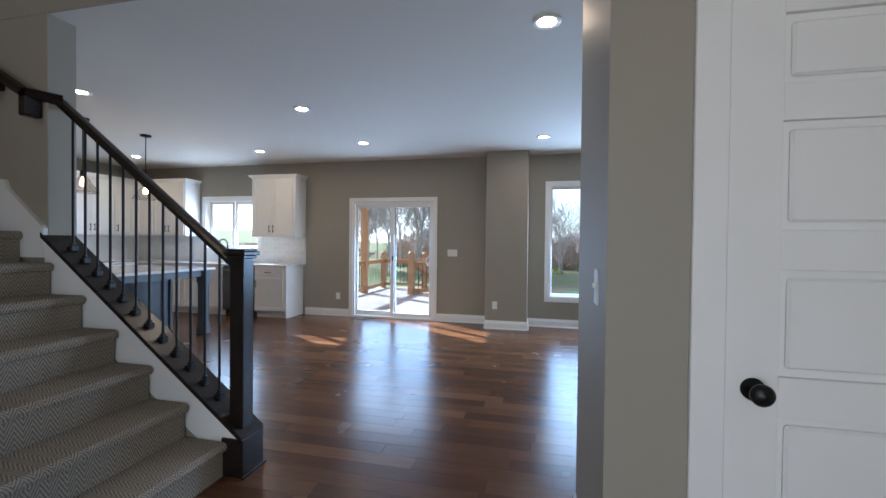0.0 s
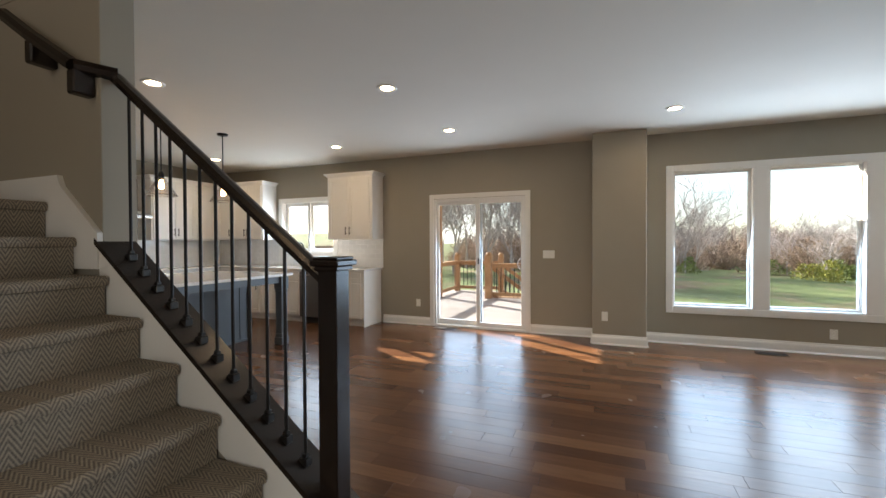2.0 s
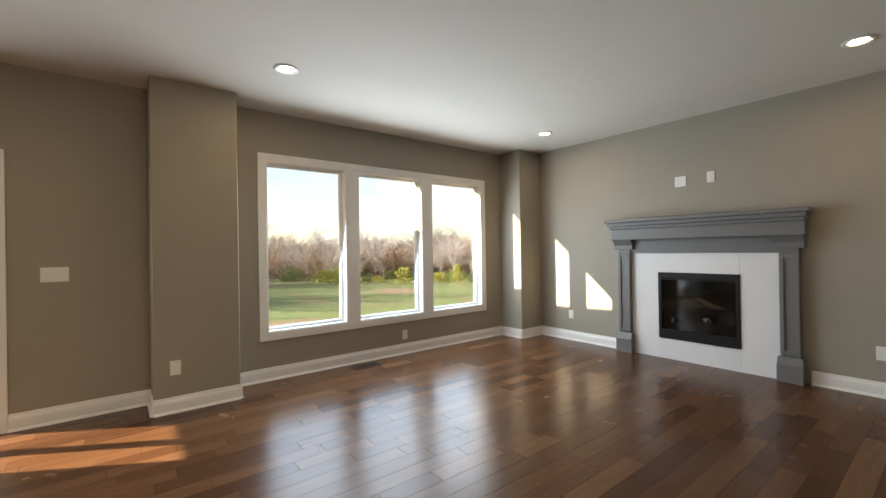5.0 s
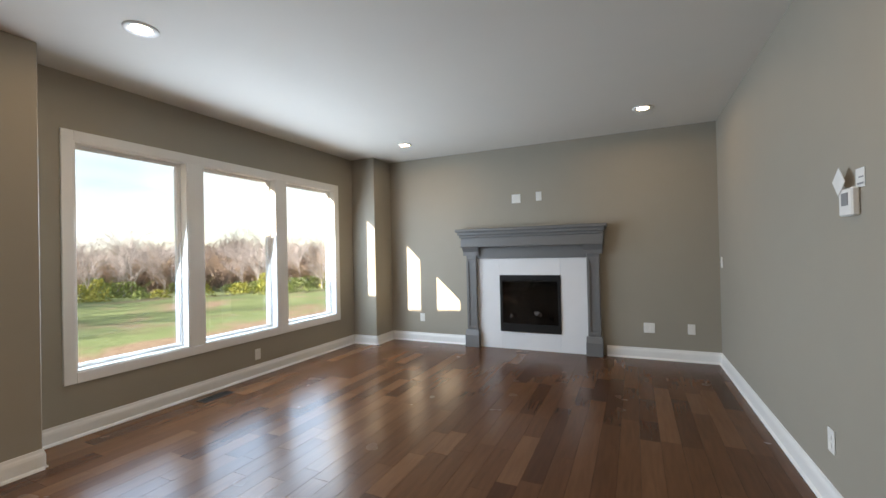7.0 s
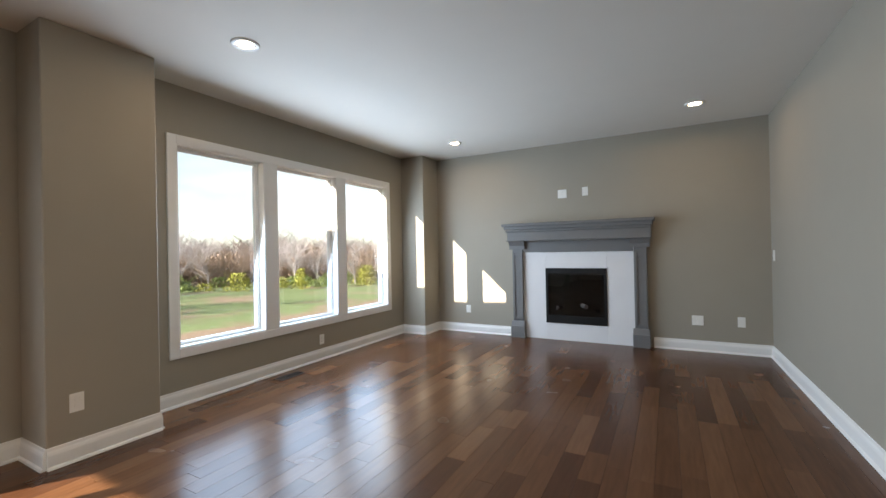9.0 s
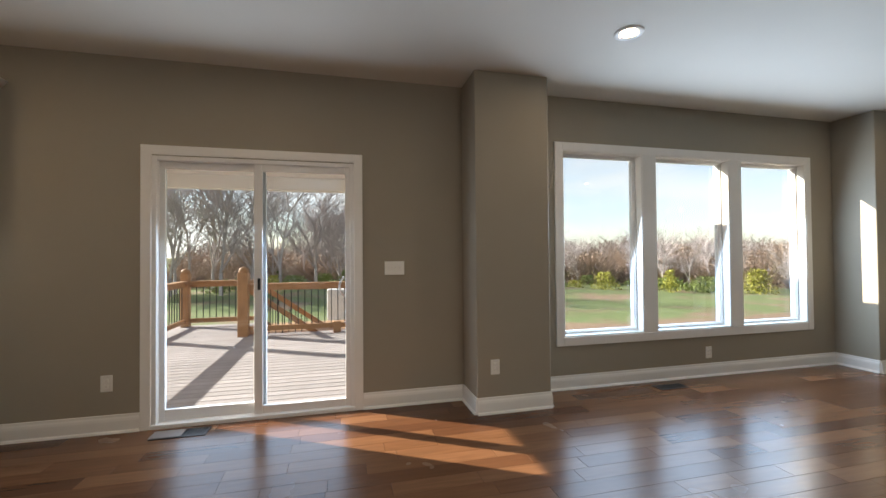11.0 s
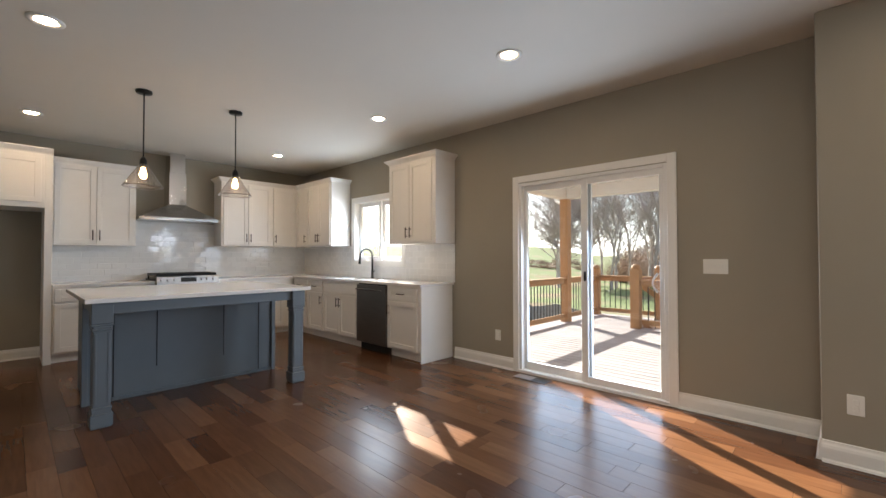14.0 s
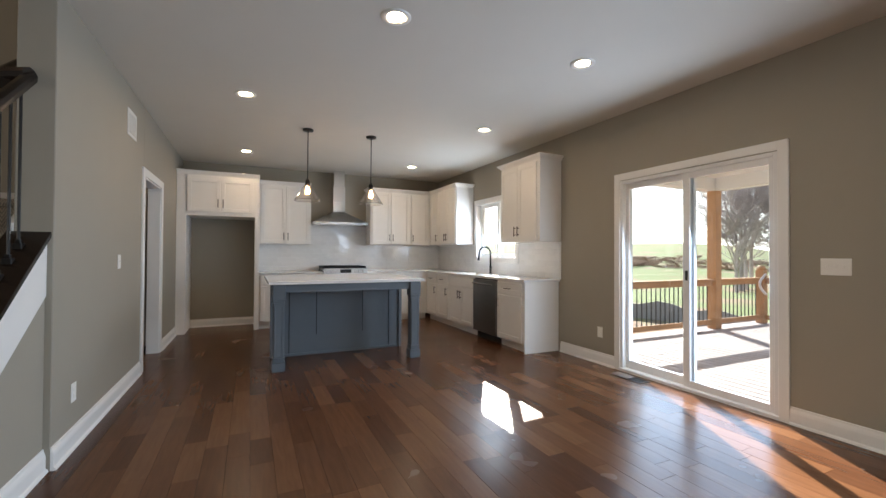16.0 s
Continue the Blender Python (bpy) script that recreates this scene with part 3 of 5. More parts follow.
# ---- staircase ----
RISE, RUN, N0 = 0.195, 0.253, -1.765
stair = thing("staircase", (-2.6, 1.57, 0), "carpeted staircase with dark newels, rails and black iron balusters", "staircase")
for i in range(8):
    z, x = RISE * (i + 1), N0 - RUN * i
    back = x - RUN - 0.03 if i < 7 else -4.55
    t = prism(bmesh.new(), [(x - 0.028, 0 if i == 0 else z - RISE), (x - 0.028, z - 0.055), (x - 0.006, z - 0.048), (x, z - 0.030), (x - 0.004, z - 0.012), (x - 0.02, z - 0.001), (back, z), (back, 0 if i == 0 else z - RISE)], 1, 0.99, 2.10)
    part("carpeted_step" if i < 7 else "carpeted_landing", t, M_CARPET, stair, "grey and beige herringbone carpet")
sl = RISE / RUN
xt = WE
for y0, y1, nm in ((2.10, 2.29, "far"), (0.82, 0.99, "near")):
    inner = (2.10, 2.13) if nm == "far" else (0.97, 0.99)
    z_of = lambda x: 0.228 + (-1.675 - x) * sl
    xe = xt if nm == "far" else -3.6
    part("knee_wall", prism(bmesh.new(), [(-1.70, 0), (xe + 0.001, z_of(xe) - 0.36), (xe + 0.001, 0)], 1, y0 + 0.014, y1 - 0.024), M_WALL, stair, "grey painted knee wall under the stringer")
    part("stringer", prism(bmesh.new(), [(-1.685, 0), (-1.685, z_of(-1.685) - 0.032), (xe, z_of(xe) - 0.032), (xe, z_of(xe) - 0.359), (-1.699, 0.0)], 1, y0 + 0.012, y1 - 0.018), M_WHITE, stair, "white painted stringer")
    part("shoe_plate", prism(bmesh.new(), [(-1.675, z_of(-1.675) - 0.03), (-1.675, z_of(-1.675)), (xe - 0.02, z_of(xe - 0.02)), (xe - 0.02, z_of(xe - 0.02) - 0.03)], 1, y0, y1), M_ESPRESSO, stair, "dark-stained sloping plate")
    part("plinth", box((-1.805, y0, 0), (-1.665, y1 - 0.01, 0.215), 0.004), M_ESPRESSO, stair, "dark-stained newel plinth")
    part("plinth_trim", box((-1.665, y0 - 0.01, 0), (-1.653, y1, 0.02), 0.003), M_ESPRESSO, stair)
    yc = (y0 + y1) / 2
    nb = box((-1.795, yc - 0.045, 0.2), (-1.705, yc + 0.045, 1.235), 0.004)
    part("newel_post", nb, M_ESPRESSO, stair, "square dark-stained newel post")
    part("newel_cap", bx(bx(box((-1.818, yc - 0.068, 1.235), (-1.682, yc + 0.070, 1.258), 0.004), (-1.806, yc - 0.056, 1.215), (-1.694, yc + 0.056, 1.235), 0.004), (-1.81, yc - 0.06, 1.258), (-1.69, yc + 0.06, 1.272), 0.005), M_ESPRESSO, stair, "stepped newel cap")
    rz = lambda x: z_of(x) + 0.872 + (0.0)
    prof = [(yc - 0.031, -0.03), (yc - 0.022, -0.036), (yc + 0.022, -0.036), (yc + 0.031, -0.03), (yc + 0.033, 0.0), (yc + 0.024, 0.022), (yc, 0.028), (yc - 0.024, 0.022), (yc - 0.033, 0.0)]
    sh = Matrix(((1, 0, 0, 0), (0, 1, 0, 0), (-sl, 0, 1, rz(0)), (0, 0, 0, 1)))
    part("handrail", prism(bmesh.new(), prof, 0, xe + 0.02, -1.775, sh), M_ESPRESSO, stair, "dark-stained moulded handrail")
    n = 13
    for i in range(n):
        x = -1.90 - i * 0.1005 * (1.0 if nm == "far" else 1.2)
        if x < xe + 0.02: break
        bal = tube(bmesh.new(), (x, yc, z_of(x) - 0.005), (x, yc, rz(x) - 0.03), 0.0075, seg=8)
        bo = part("baluster", bal, M_BLACK, stair, "round black iron baluster")
        sb = bmesh.new()
        bx(sb, (x - 0.02, yc - 0.02, z_of(x) - 0.012), (x + 0.02, yc + 0.02, z_of(x) + 0.022), 0.003)
        bx(sb, (x - 0.012, yc - 0.012, z_of(x) + 0.022), (x + 0.012, yc + 0.012, z_of(x) + 0.04), 0.003)
        part("baluster_shoe", sb, M_BLACK, bo)
# wall skirt beside the upper steps and landing
part("skirt_board", prism(bmesh.new(), [(WE, 1.20), (WE, 1.385), (-3.43, 1.64), (-3.46, 1.70), (-4.55, 1.70), (-4.55, 1.2)], 1, 2.104, 2.13), M_WHITE, stair, "white painted skirt board")
part("skirt_board", box((-4.55, 0.99, 1.5), (-4.53, 2.104, 1.70), 0.002), M_WHITE, stair, "white painted skirt board")
# rail that goes on along the wall
yw = 2.03
wr = bmesh.new()
pts = [(WE + 0.03, 2.195, 0.235 + (-1.675 - WE) * sl + 0.86), (-3.18, 2.05, 2.215), (-3.50, yw, 2.41), (-3.76, yw, 2.575)]
for p, q in zip(pts, pts[1:]):
    tube(wr, p, q, 0.036, seg=8)
part("wall_rail", wr, M_ESPRESSO, stair, "dark-stained rail fixed to the wall")
for p in (pts[1], pts[2]):
    part("rail_bracket", box((p[0] - 0.03, p[1] - 0.02, p[2] - 0.14), (p[0] + 0.03, 2.128, p[2] - 0.02), 0.008), M_ESPRESSO, stair)

# ---- fireplace ----
fp = thing("fireplace", (3.93, 4.345, 0), "grey-painted fireplace surround with a white stone slab and black gas insert", "fireplace")
XF = 3.835
FB = (3.94, 4.75, 0.235, 1.00)
for a, b in (((3.905, 3.60, 0.0), (XE, FB[0] - 0.001, 1.27)), ((3.905, FB[1] + 0.001, 0.0), (XE, 5.09, 1.27)), ((3.905, FB[0], 0.0), (XE, FB[1], FB[2])), ((3.905, FB[0], FB[3]), (XE, FB[1], 1.27))):
    part("stone_slab", box(a, b, 0.0008), M_FPTILE, fp, "smooth white stone facing")
for ya, yb in ((3.44, 3.63), (5.05, 5.24)):
    p = box((XF + 0.03, ya + 0.02, 0.0), (XE, yb - 0.02, 1.27), 0.003)
    for a, b in ((ya + 0.02, ya + 0.055), (yb - 0.055, yb - 0.02)):
        bx(p, (XF + 0.015, a, 0.26), (XF + 0.03, b, 1.22), 0.003)
    bx(p, (XF + 0.015, ya + 0.055, 0.26), (XF + 0.03, yb - 0.055, 0.30), 0.003), bx(p, (XF + 0.015, ya + 0.055, 1.17), (XF + 0.03, yb - 0.055, 1.22), 0.003)
    part("pilaster", p, M_MANTEL, fp)
    base = box((XF - 0.015, ya - 0.005, 0.0), (XE, yb + 0.005, 0.17), 0.004)
    prism(base, [(XF - 0.012, 0.17), (XF + 0.012, 0.235), (XE, 0.235), (XE, 0.17)], 1, ya, yb)
    part("plinth", base, M_MANTEL, fp)
    part("capital", prism(bmesh.new(), [(XF + 0.01, 1.27), (XF + 0.01, 1.32), (XF - 0.03, 1.385), (XE, 1.385), (XE, 1.27)], 1, ya - 0.02, yb + 0.02), M_MANTEL, fp)
part("frieze", box((XF + 0.05, 3.615, 1.225), (XE, 5.065, 1.40), 0.003), M_MANTEL, fp)
part("mantel_board", box((XF - 0.035, 3.405, 1.385), (XE, 5.275, 1.52), 0.004), M_MANTEL, fp)
cr = bmesh.new()
for i, (d, z0, z1) in enumerate(((0.045, 1.385, 1.40), (0.05, 1.52, 1.555), (0.07, 1.555, 1.60), (0.095, 1.60, 1.64))):
    bx(cr, (XF - d, 3.455 - d, z0), (XE, 5.245 + d, z1), 0.006)
part("mantel_shelf", cr, M_MANTEL, fp, "stepped grey mantel shelf")
ins = bmesh.new()
a, b, z0, z1 = FB
bx(ins, (3.89, a, z0), (3.93, a + 0.035, z1), 0.003), bx(ins, (3.89, b - 0.035, z0), (3.93, b, z1), 0.003), bx(ins, (3.89, a + 0.035, z1 - 0.07), (3.93, b - 0.035, z1), 0.003), bx(ins, (3.89, a + 0.035, z0), (3.93, b - 0.035, z0 + 0.11), 0.003)
fb = part("firebox_frame", ins, M_FIRE, fp, "black metal firebox frame")
part("firebox_louvre", box((3.884, a + 0.02, z1 - 0.085), (3.892, b - 0.02, z1 - 0.075), 0.001), M_BLACK, fb)
ch = bmesh.new()
bx(ch, (3.90, a + 0.03, z0 + 0.1), (XE + 0.38, a + 0.04, z1 - 0.06)), bx(ch, (3.90, b - 0.04, z0 + 0.1), (XE + 0.38, b - 0.03, z1 - 0.06)), bx(ch, (XE + 0.37, a + 0.04, z0 + 0.1), (XE + 0.38, b - 0.04, z1 - 0.06)), bx(ch, (3.90, a + 0.04, z0 + 0.1), (XE + 0.37, b - 0.04, z0 + 0.11)), bx(ch, (3.90, a + 0.04, z1 - 0.07), (XE + 0.37, b - 0.04, z1 - 0.06))
part("firebox_liner", ch, M_FIRE, fp)
lg = bmesh.new()
for i, (y, z, r, an) in enumerate(((4.2, 0.42, 0.035, 0.1), (4.45, 0.43, 0.03, -0.15), (4.35, 0.49, 0.028, 0.25))):
    tube(lg, (4.05 - an, y - 0.16, z), (4.05 + an, y + 0.16, z + 0.02), r, seg=10)
part("gas_logs", lg, mat("fire_ceramic", (0.06, 0.05, 0.045), 0.9, noise_scale=20, noise_amt=0.3), fp, "ceramic log set")
g = part("firebox_glass", box((3.899, a + 0.03, z0 + 0.1), (3.903, b - 0.03, z1 - 0.06)), M_FGLASS, fp, "dark reflective glass")

# ---- kitchen ----
handle_mesh = {}


def bar_handle(p, length, axis, out, parent):
    """A square bar pull at p, standing out along the unit vector out."""
    p, out = Vector(p), Vector(out)
    ax = Vector((0, 0, 1)) if axis == "z" else (Vector((1, 0, 0)) if abs(out.y) > 0.5 else Vector((0, 1, 0)))
    b = bmesh.new()
    c = p + out * 0.032
    tube(b, c - ax * length / 2, c + ax * length / 2, 0.006, seg=8)
    for s in (-1, 1):
        q = p + ax * (length / 2 - 0.022) * s
        tube(b, q, q + out * 0.032, 0.0045, seg=6)
    part("handle", b, M_BRONZE, parent, "dark bronze bar pull")


def front(parent, face, out, u0, u1, z0, z1, name="door", shaker=True, handle=None, hl=0.13, material=None):
    """A shaker door or drawer front. face: its place across; out: 'x' (looks to +x) or 'y' (looks to -y); u0..u1 along the wall."""
    b = bmesh.new()
    s = 0.055 if shaker else 0

    def put(a0, a1, c0, c1, d0, d1, bev=0.0015):
        if out == "x":
            bx(b, (face + d0, a0, c0), (face + d1, a1, c1), bev)
        else:
            bx(b, (a0, face - d1, c0), (a1, face - d0, c1), bev)
    if shaker:
        put(u0, u0 + s, z0, z1, 0, 0.020), put(u1 - s, u1, z0, z1, 0, 0.020)
        put(u0 + s, u1 - s, z0, z0 + s, 0, 0.020), put(u0 + s, u1 - s, z1 - s, z1, 0, 0.020)
        put(u0 + s, u1 - s, z0 + s, z1 - s, 0, 0.009, 0)
    else:
        put(u0, u1, z0, z1, 0, 0.020, 0.002)
    d = part(name, b, material or M_CAB, parent)
    if handle:
        hu, hz, ax = handle
        if out == "x":
            bar_handle((face + 0.02, hu, hz), hl, ax, (1, 0, 0), d)
        else:
            bar_handle((hu, face - 0.02, hz), hl, ax, (0, -1, 0), d)


def cab_box(name, x0, y0, z0, x1, y1, z1, label, group):
    t = thing(name, ((x0 + x1) / 2, (y0 + y1) / 2, z0), label, "cabinet", group)
    part("body", box((x0, y0, z0), (x1, y1, z1), 0.002), M_CAB, t)
    return t


def crown(parent, x0, y0, x1, y1, z, dx0, dx1, dy0, size=0.05):
    """Crown moulding: sloping board round the top; dx0, dx1, dy0 say which sides it stands out from."""
    t = bmesh.new()
    lo = [(x0, y0), (x1, y0), (x1, y1), (x0, y1)]
    d = lambda k: [(x0 - size * k * dx0, y0 - size * k * dy0), (x1 + size * k * dx1, y0 - size * k * dy0), (x1 + size * k * dx1, y1), (x0 - size * k * dx0, y1)]
    rings = [(z - 0.002, lo), (z + 0.012, d(0.15)), (z + 0.045, d(0.85)), (z + 0.052, d(1.0)), (z + 0.064, d(1.0))]
    vs = [[t.verts.new((x, y, zz)) for x, y in r] for zz, r in rings]
    for a, b in zip(vs, vs[1:]):
        for i in range(4):
            t.faces.new((a[i], a[(i + 1) % 4], b[(i + 1) % 4], b[i]))
    t.faces.new(vs[-1]), t.faces.new(vs[0][::-1])
    part("crown_moulding", t, M_CAB, parent)


UX = XW + 0.33           # front of the wall cabinets on the west wall
UY = YN - 0.34            # front of those on the north wall
UP = "white shaker wall cabinet with dark bar pulls"
# fridge surround with cabinet over
fr = thing("fridge_surround", (-7.65, 2.87, 0), "white tall surround round an empty refrigerator space, with a cabinet above", "cabinet", "kitchen cabinets")
FX = -7.35
part("side_panel", box((XW, YK + 0.002, 0), (FX, 2.425, 2.44), 0.002), M_CAB, fr)
part("side_panel", box((XW, 3.37, 0), (FX, 3.44, 2.44), 0.002), M_CAB, fr)
part("body", box((XW, 2.425, 1.80), (FX, 3.37, 2.44), 0.002), M_CAB, fr)
crown(fr, XW, YK + 0.002, FX, 3.44, 2.42, 0, 1, 0)
m = 2.885
front(fr, FX, "x", 2.44, m - 0.004, 1.86, 2.37, handle=(m - 0.035, 1.99, "z"))
front(fr, FX, "x", m + 0.004, 3.34, 1.86, 2.37, handle=(m + 0.035, 1.99, "z"))


def upper_w(y0, y1, z0, z1, splits, hs, cr=(0, 1, 0)):
    t = cab_box("wall_cabinet", XW, y0, z0, UX, y1, z1, UP, "kitchen cabinets")
    for (a, b), h in zip(splits, hs):
        front(t, UX, "x", a, b, z0 + 0.02, z1 - 0.03, handle=(h, z0 + 0.13, "z"))
    return t


t = upper_w(3.442, 4.272, 1.385, 2.41, [(3.465, 3.853), (3.861, 4.25)], (3.823, 3.891))
crown(t, XW, 3.442, UX, 4.272, 2.395, 0, 1, 0, 0.03)
t = upper_w(5.34, YN, 1.405, 2.42, [(5.37, 5.735), (5.743, 6.11), (6.15, 6.51)], (5.705, 5.773, 6.18))
crown(t, XW, 5.34, UX, YN, 2.405, 0, 1, 1)
t = cab_box("wall_cabinet", UX + 0.001, UY, 1.405, -6.50, YN, 2.42, UP, "kitchen cabinets")
crown(t, UX + 0.001, UY, -6.50, YN, 2.405, 0, 1, 1)
front(t, UY, "y", -7.60, -7.24, 1.425, 2.39, handle=(-7.275, 1.535, "z"))
front(t, UY, "y", -7.215, -6.872, 1.425, 2.39, handle=(-6.905, 1.535, "z"))
front(t, UY, "y", -6.864, -6.525, 1.425, 2.39, handle=(-6.832, 1.535, "z"))
t = cab_box("wall_cabinet", -5.075, UY, 1.395, -4.21, YN, 2.44, UP, "kitchen cabinets")
crown(t, -5.075, UY, -4.21, YN, 2.425, 1, 1, 1)
front(t, UY, "y", -5.05, -4.662, 1.42, 2.40, handle=(-4.695, 1.535, "z"))
front(t, UY, "y", -4.654, -4.265, 1.42, 2.40, handle=(-4.621, 1.535, "z"))

# base cabinets, north run
BY, CT = 6.37, 0.885
GB = "white shaker base cabinet with dark bar pulls"


def base_n(x0, x1, fronts):
    t = thing("base_cabinet", ((x0 + x1) / 2, 6.6, 0), GB, "cabinet", "kitchen cabinets")
    part("body", box((x0, BY, 0.105), (x1, YN, CT), 0.002), M_CAB, t)
    part("toe_kick", box((x0, BY + 0.07, 0.0), (x1, YN, 0.105), 0.001), M_CAB, t)
    for f in fronts:
        front(t, BY, "y", *f[:4], name=f[4], shaker=f[5], handle=f[6])
    return t


t = base_n(-4.875, -4.27, [(-4.85, -4.31, 0.715, 0.86, "drawer_front", True, (-4.58, 0.785, "x")), (-4.85, -4.31, 0.13, 0.69, "door", True, (-4.82, 0.585, "z"))])
part("end_panel", box((-4.27, BY - 0.0, 0.0), (-4.255, YN, CT), 0.002), M_CAB, t)
base_n(-6.385, -5.505, [(-6.365, -5.525, 0.715, 0.86, "drawer_front", False, None), (-6.365, -5.95, 0.13, 0.69, "door", True, (-5.98, 0.585, "z")), (-5.94, -5.525, 0.13, 0.69, "door", True, (-5.91, 0.585, "z"))])
base_n(-6.85, -6.387, [(-6.83, -6.405, 0.715, 0.86, "drawer_front", True, (-6.62, 0.785, "x")), (-6.83, -6.405, 0.13, 0.69, "door", True, (-6.44, 0.585, "z"))])
base_n(-7.345, -6.852, [(-7.31, -6.87, 0.715, 0.86, "drawer_front", True, (-7.09, 0.785, "x")), (-7.31, -6.87, 0.13, 0.69, "door", True, (-6.905, 0.585, "z"))])
BX = -7.355


def base_w(y0, y1, splits):
    t = thing("base_cabinet", (-7.65, (y0 + y1) / 2, 0), GB, "cabinet", "kitchen cabinets")
    part("body", box((XW, y0, 0.105), (BX, y1, CT), 0.002), M_CAB, t)
    part("toe_kick", box((XW, y0, 0.0), (BX - 0.07, y1, 0.105), 0.001), M_CAB, t)
    for a, b, h in splits:
        front(t, BX, "x", a, b, 0.715, 0.86, name="drawer_front", handle=((a + b) / 2, 0.785, "x"))
        front(t, BX, "x", a, b, 0.13, 0.69, handle=(h, 0.585, "z"))


RG = (4.44, 5.20)
base_w(3.442, RG[0], [(3.465, 3.93, 3.895), (3.94, 4.42, 3.975)])
base_w(RG[1], 6.368, [(5.22, 5.70, 5.665), (5.71, 6.2, 5.745)])
ctop = thing("countertop", (-6, 6.6, CT), "white quartz countertop on the base cabinets", "countertop")
SK = (-6.22, -5.64, 6.42, 6.80)
cb = bmesh.new()
for a, b in (((XW, BY - 0.035, CT), (SK[0], YN - 0.001, 0.915)), ((SK[1], BY - 0.035, CT), (-4.23, YN - 0.001, 0.915)), ((SK[0], BY - 0.035, CT), (SK[1], SK[2], 0.915)), ((SK[0], SK[3], CT), (SK[1], YN - 0.001, 0.915)),
             ((XW, 3.442, CT), (BX + 0.03, RG[0], 0.915)), ((XW, RG[1], CT), (BX + 0.03, BY - 0.035, 0.915))):
    if a[1] < 6.3:
        part("worktop", box(a, b, 0.001), M_QUARTZ, ctop)
    else:
        bx(cb, a, b)
part("worktop", cb, M_QUARTZ, ctop)
sk = bmesh.new()
bx(sk, (SK[0], SK[2], 0.70), (SK[1], SK[3], 0.71)), bx(sk, (SK[0] - 0.01, SK[2], 0.70), (SK[0], SK[3], CT)), bx(sk, (SK[1], SK[2], 0.70), (SK[1] + 0.01, SK[3], CT)), bx(sk, (SK[0], SK[2] - 0.01, 0.70), (SK[1], SK[2], CT)), bx(sk, (SK[0], SK[3], 0.70), (SK[1], SK[3] + 0.01, CT))
part("sink", sk, M_DKSTEEL, None, "undermount steel sink in the white worktop", "sink")
fa = thing("faucet", (-5.82, 6.84, 0.915), "black gooseneck kitchen faucet behind the sink", "faucet")
part("base", lathe(bmesh.new(), (-5.82, 6.84, 0.915), [(0, 0), (0.027, 0), (0.027, 0.01), (0.018, 0.02), (0.018, 0.13), (0.012, 0.14), (0, 0.14)], 16), M_BLACK, fa)
nk = bmesh.new()
pa = [(-5.82, 6.84, 1.05), (-5.82, 6.84, 1.25)] + [(-5.82 - 0.02 * i / 8, 6.84 - 0.10 + 0.10 * math.cos(math.pi * i / 8), 1.25 + 0.10 * math.sin(math.pi * i / 8)) for i in range(1, 9)]
for p, q in zip(pa, pa[1:]):
    tube(nk, p, q, 0.014, seg=10)
part("spout", nk, M_BLACK, fa)
part("spray_head", tube(bmesh.new(), (-5.84, 6.64, 1.25), (-5.845, 6.63, 1.13), 0.012, 0.019, 12), M_BLACK, fa)
part("lever", tube(bmesh.new(), (-5.80, 6.83, 0.99), (-5.71, 6.80, 1.03), 0.008, 0.006, 8), M_BLACK, fa)

dwm = thing("dishwasher", (-5.19, 6.6, 0), "black stainless dishwasher under the worktop", "dishwasher")
part("body", box((-5.50, BY + 0.01, 0.10), (-4.88, YN, CT - 0.003)), M_DARK, dwm)
part("door", box((-5.498, BY - 0.03, 0.11), (-4.882, BY + 0.01, 0.865), 0.006), M_DKSTEEL, dwm, "black stainless door")
part("toe_kick", box((-5.498, BY + 0.05, 0.0), (-4.882, BY + 0.08, 0.11)), M_DARK, dwm)
hb = tube(bmesh.new(), (-5.46, BY - 0.065, 0.81), (-4.92, BY - 0.065, 0.81), 0.010, seg=10)
bx(hb, (-5.44, BY - 0.065, 0.80), (-5.42, BY - 0.03, 0.82)), bx(hb, (-4.96, BY - 0.065, 0.80), (-4.94, BY - 0.03, 0.82))
part("handle", hb, M_STEEL, dwm)

rg = thing("gas_range", (-7.620, 4.87, 0), "stainless slide-in gas range with black grates", "range")
part("body", box((XW + 0.02, RG[0] + 0.004, 0.02), (-7.340, RG[1] - 0.004, 0.90), 0.003), M_DKSTEEL, rg)
part("oven_door", box((-7.340, RG[0] + 0.01, 0.16), (-7.310, RG[1] - 0.01, 0.78), 0.005), M_STEEL, rg)
part("oven_handle", tube(bmesh.new(), (-7.260, RG[0] + 0.06, 0.74), (-7.260, RG[1] - 0.06, 0.74), 0.012, seg=10), M_STEEL, rg)
pn = part("control_panel", prism(bmesh.new(), [(-7.34, 0.80), (-7.285, 0.80), (-7.295, 0.965), (-7.34, 0.975)], 1, RG[0] + 0.004, RG[1] - 0.004), M_PANEL, rg)
part("display", prism(bmesh.new(), [(-7.292, 0.895), (-7.287, 0.895), (-7.290, 0.955), (-7.296, 0.955)], 1, 4.72, 4.91), M_DARK, pn, "black glass display")
for y in (4.50, 4.575, 4.65, 4.98, 5.05, 5.13):
    part("knob", tube(bmesh.new(), (-7.295, y, 0.925), (-7.255, y, 0.928), 0.021, 0.018, 14), M_PANEL, pn)
part("cooktop", box((XW + 0.02, RG[0] + 0.004, 0.90), (-7.360, RG[1] - 0.004, 0.93), 0.003), M_DARK, rg)
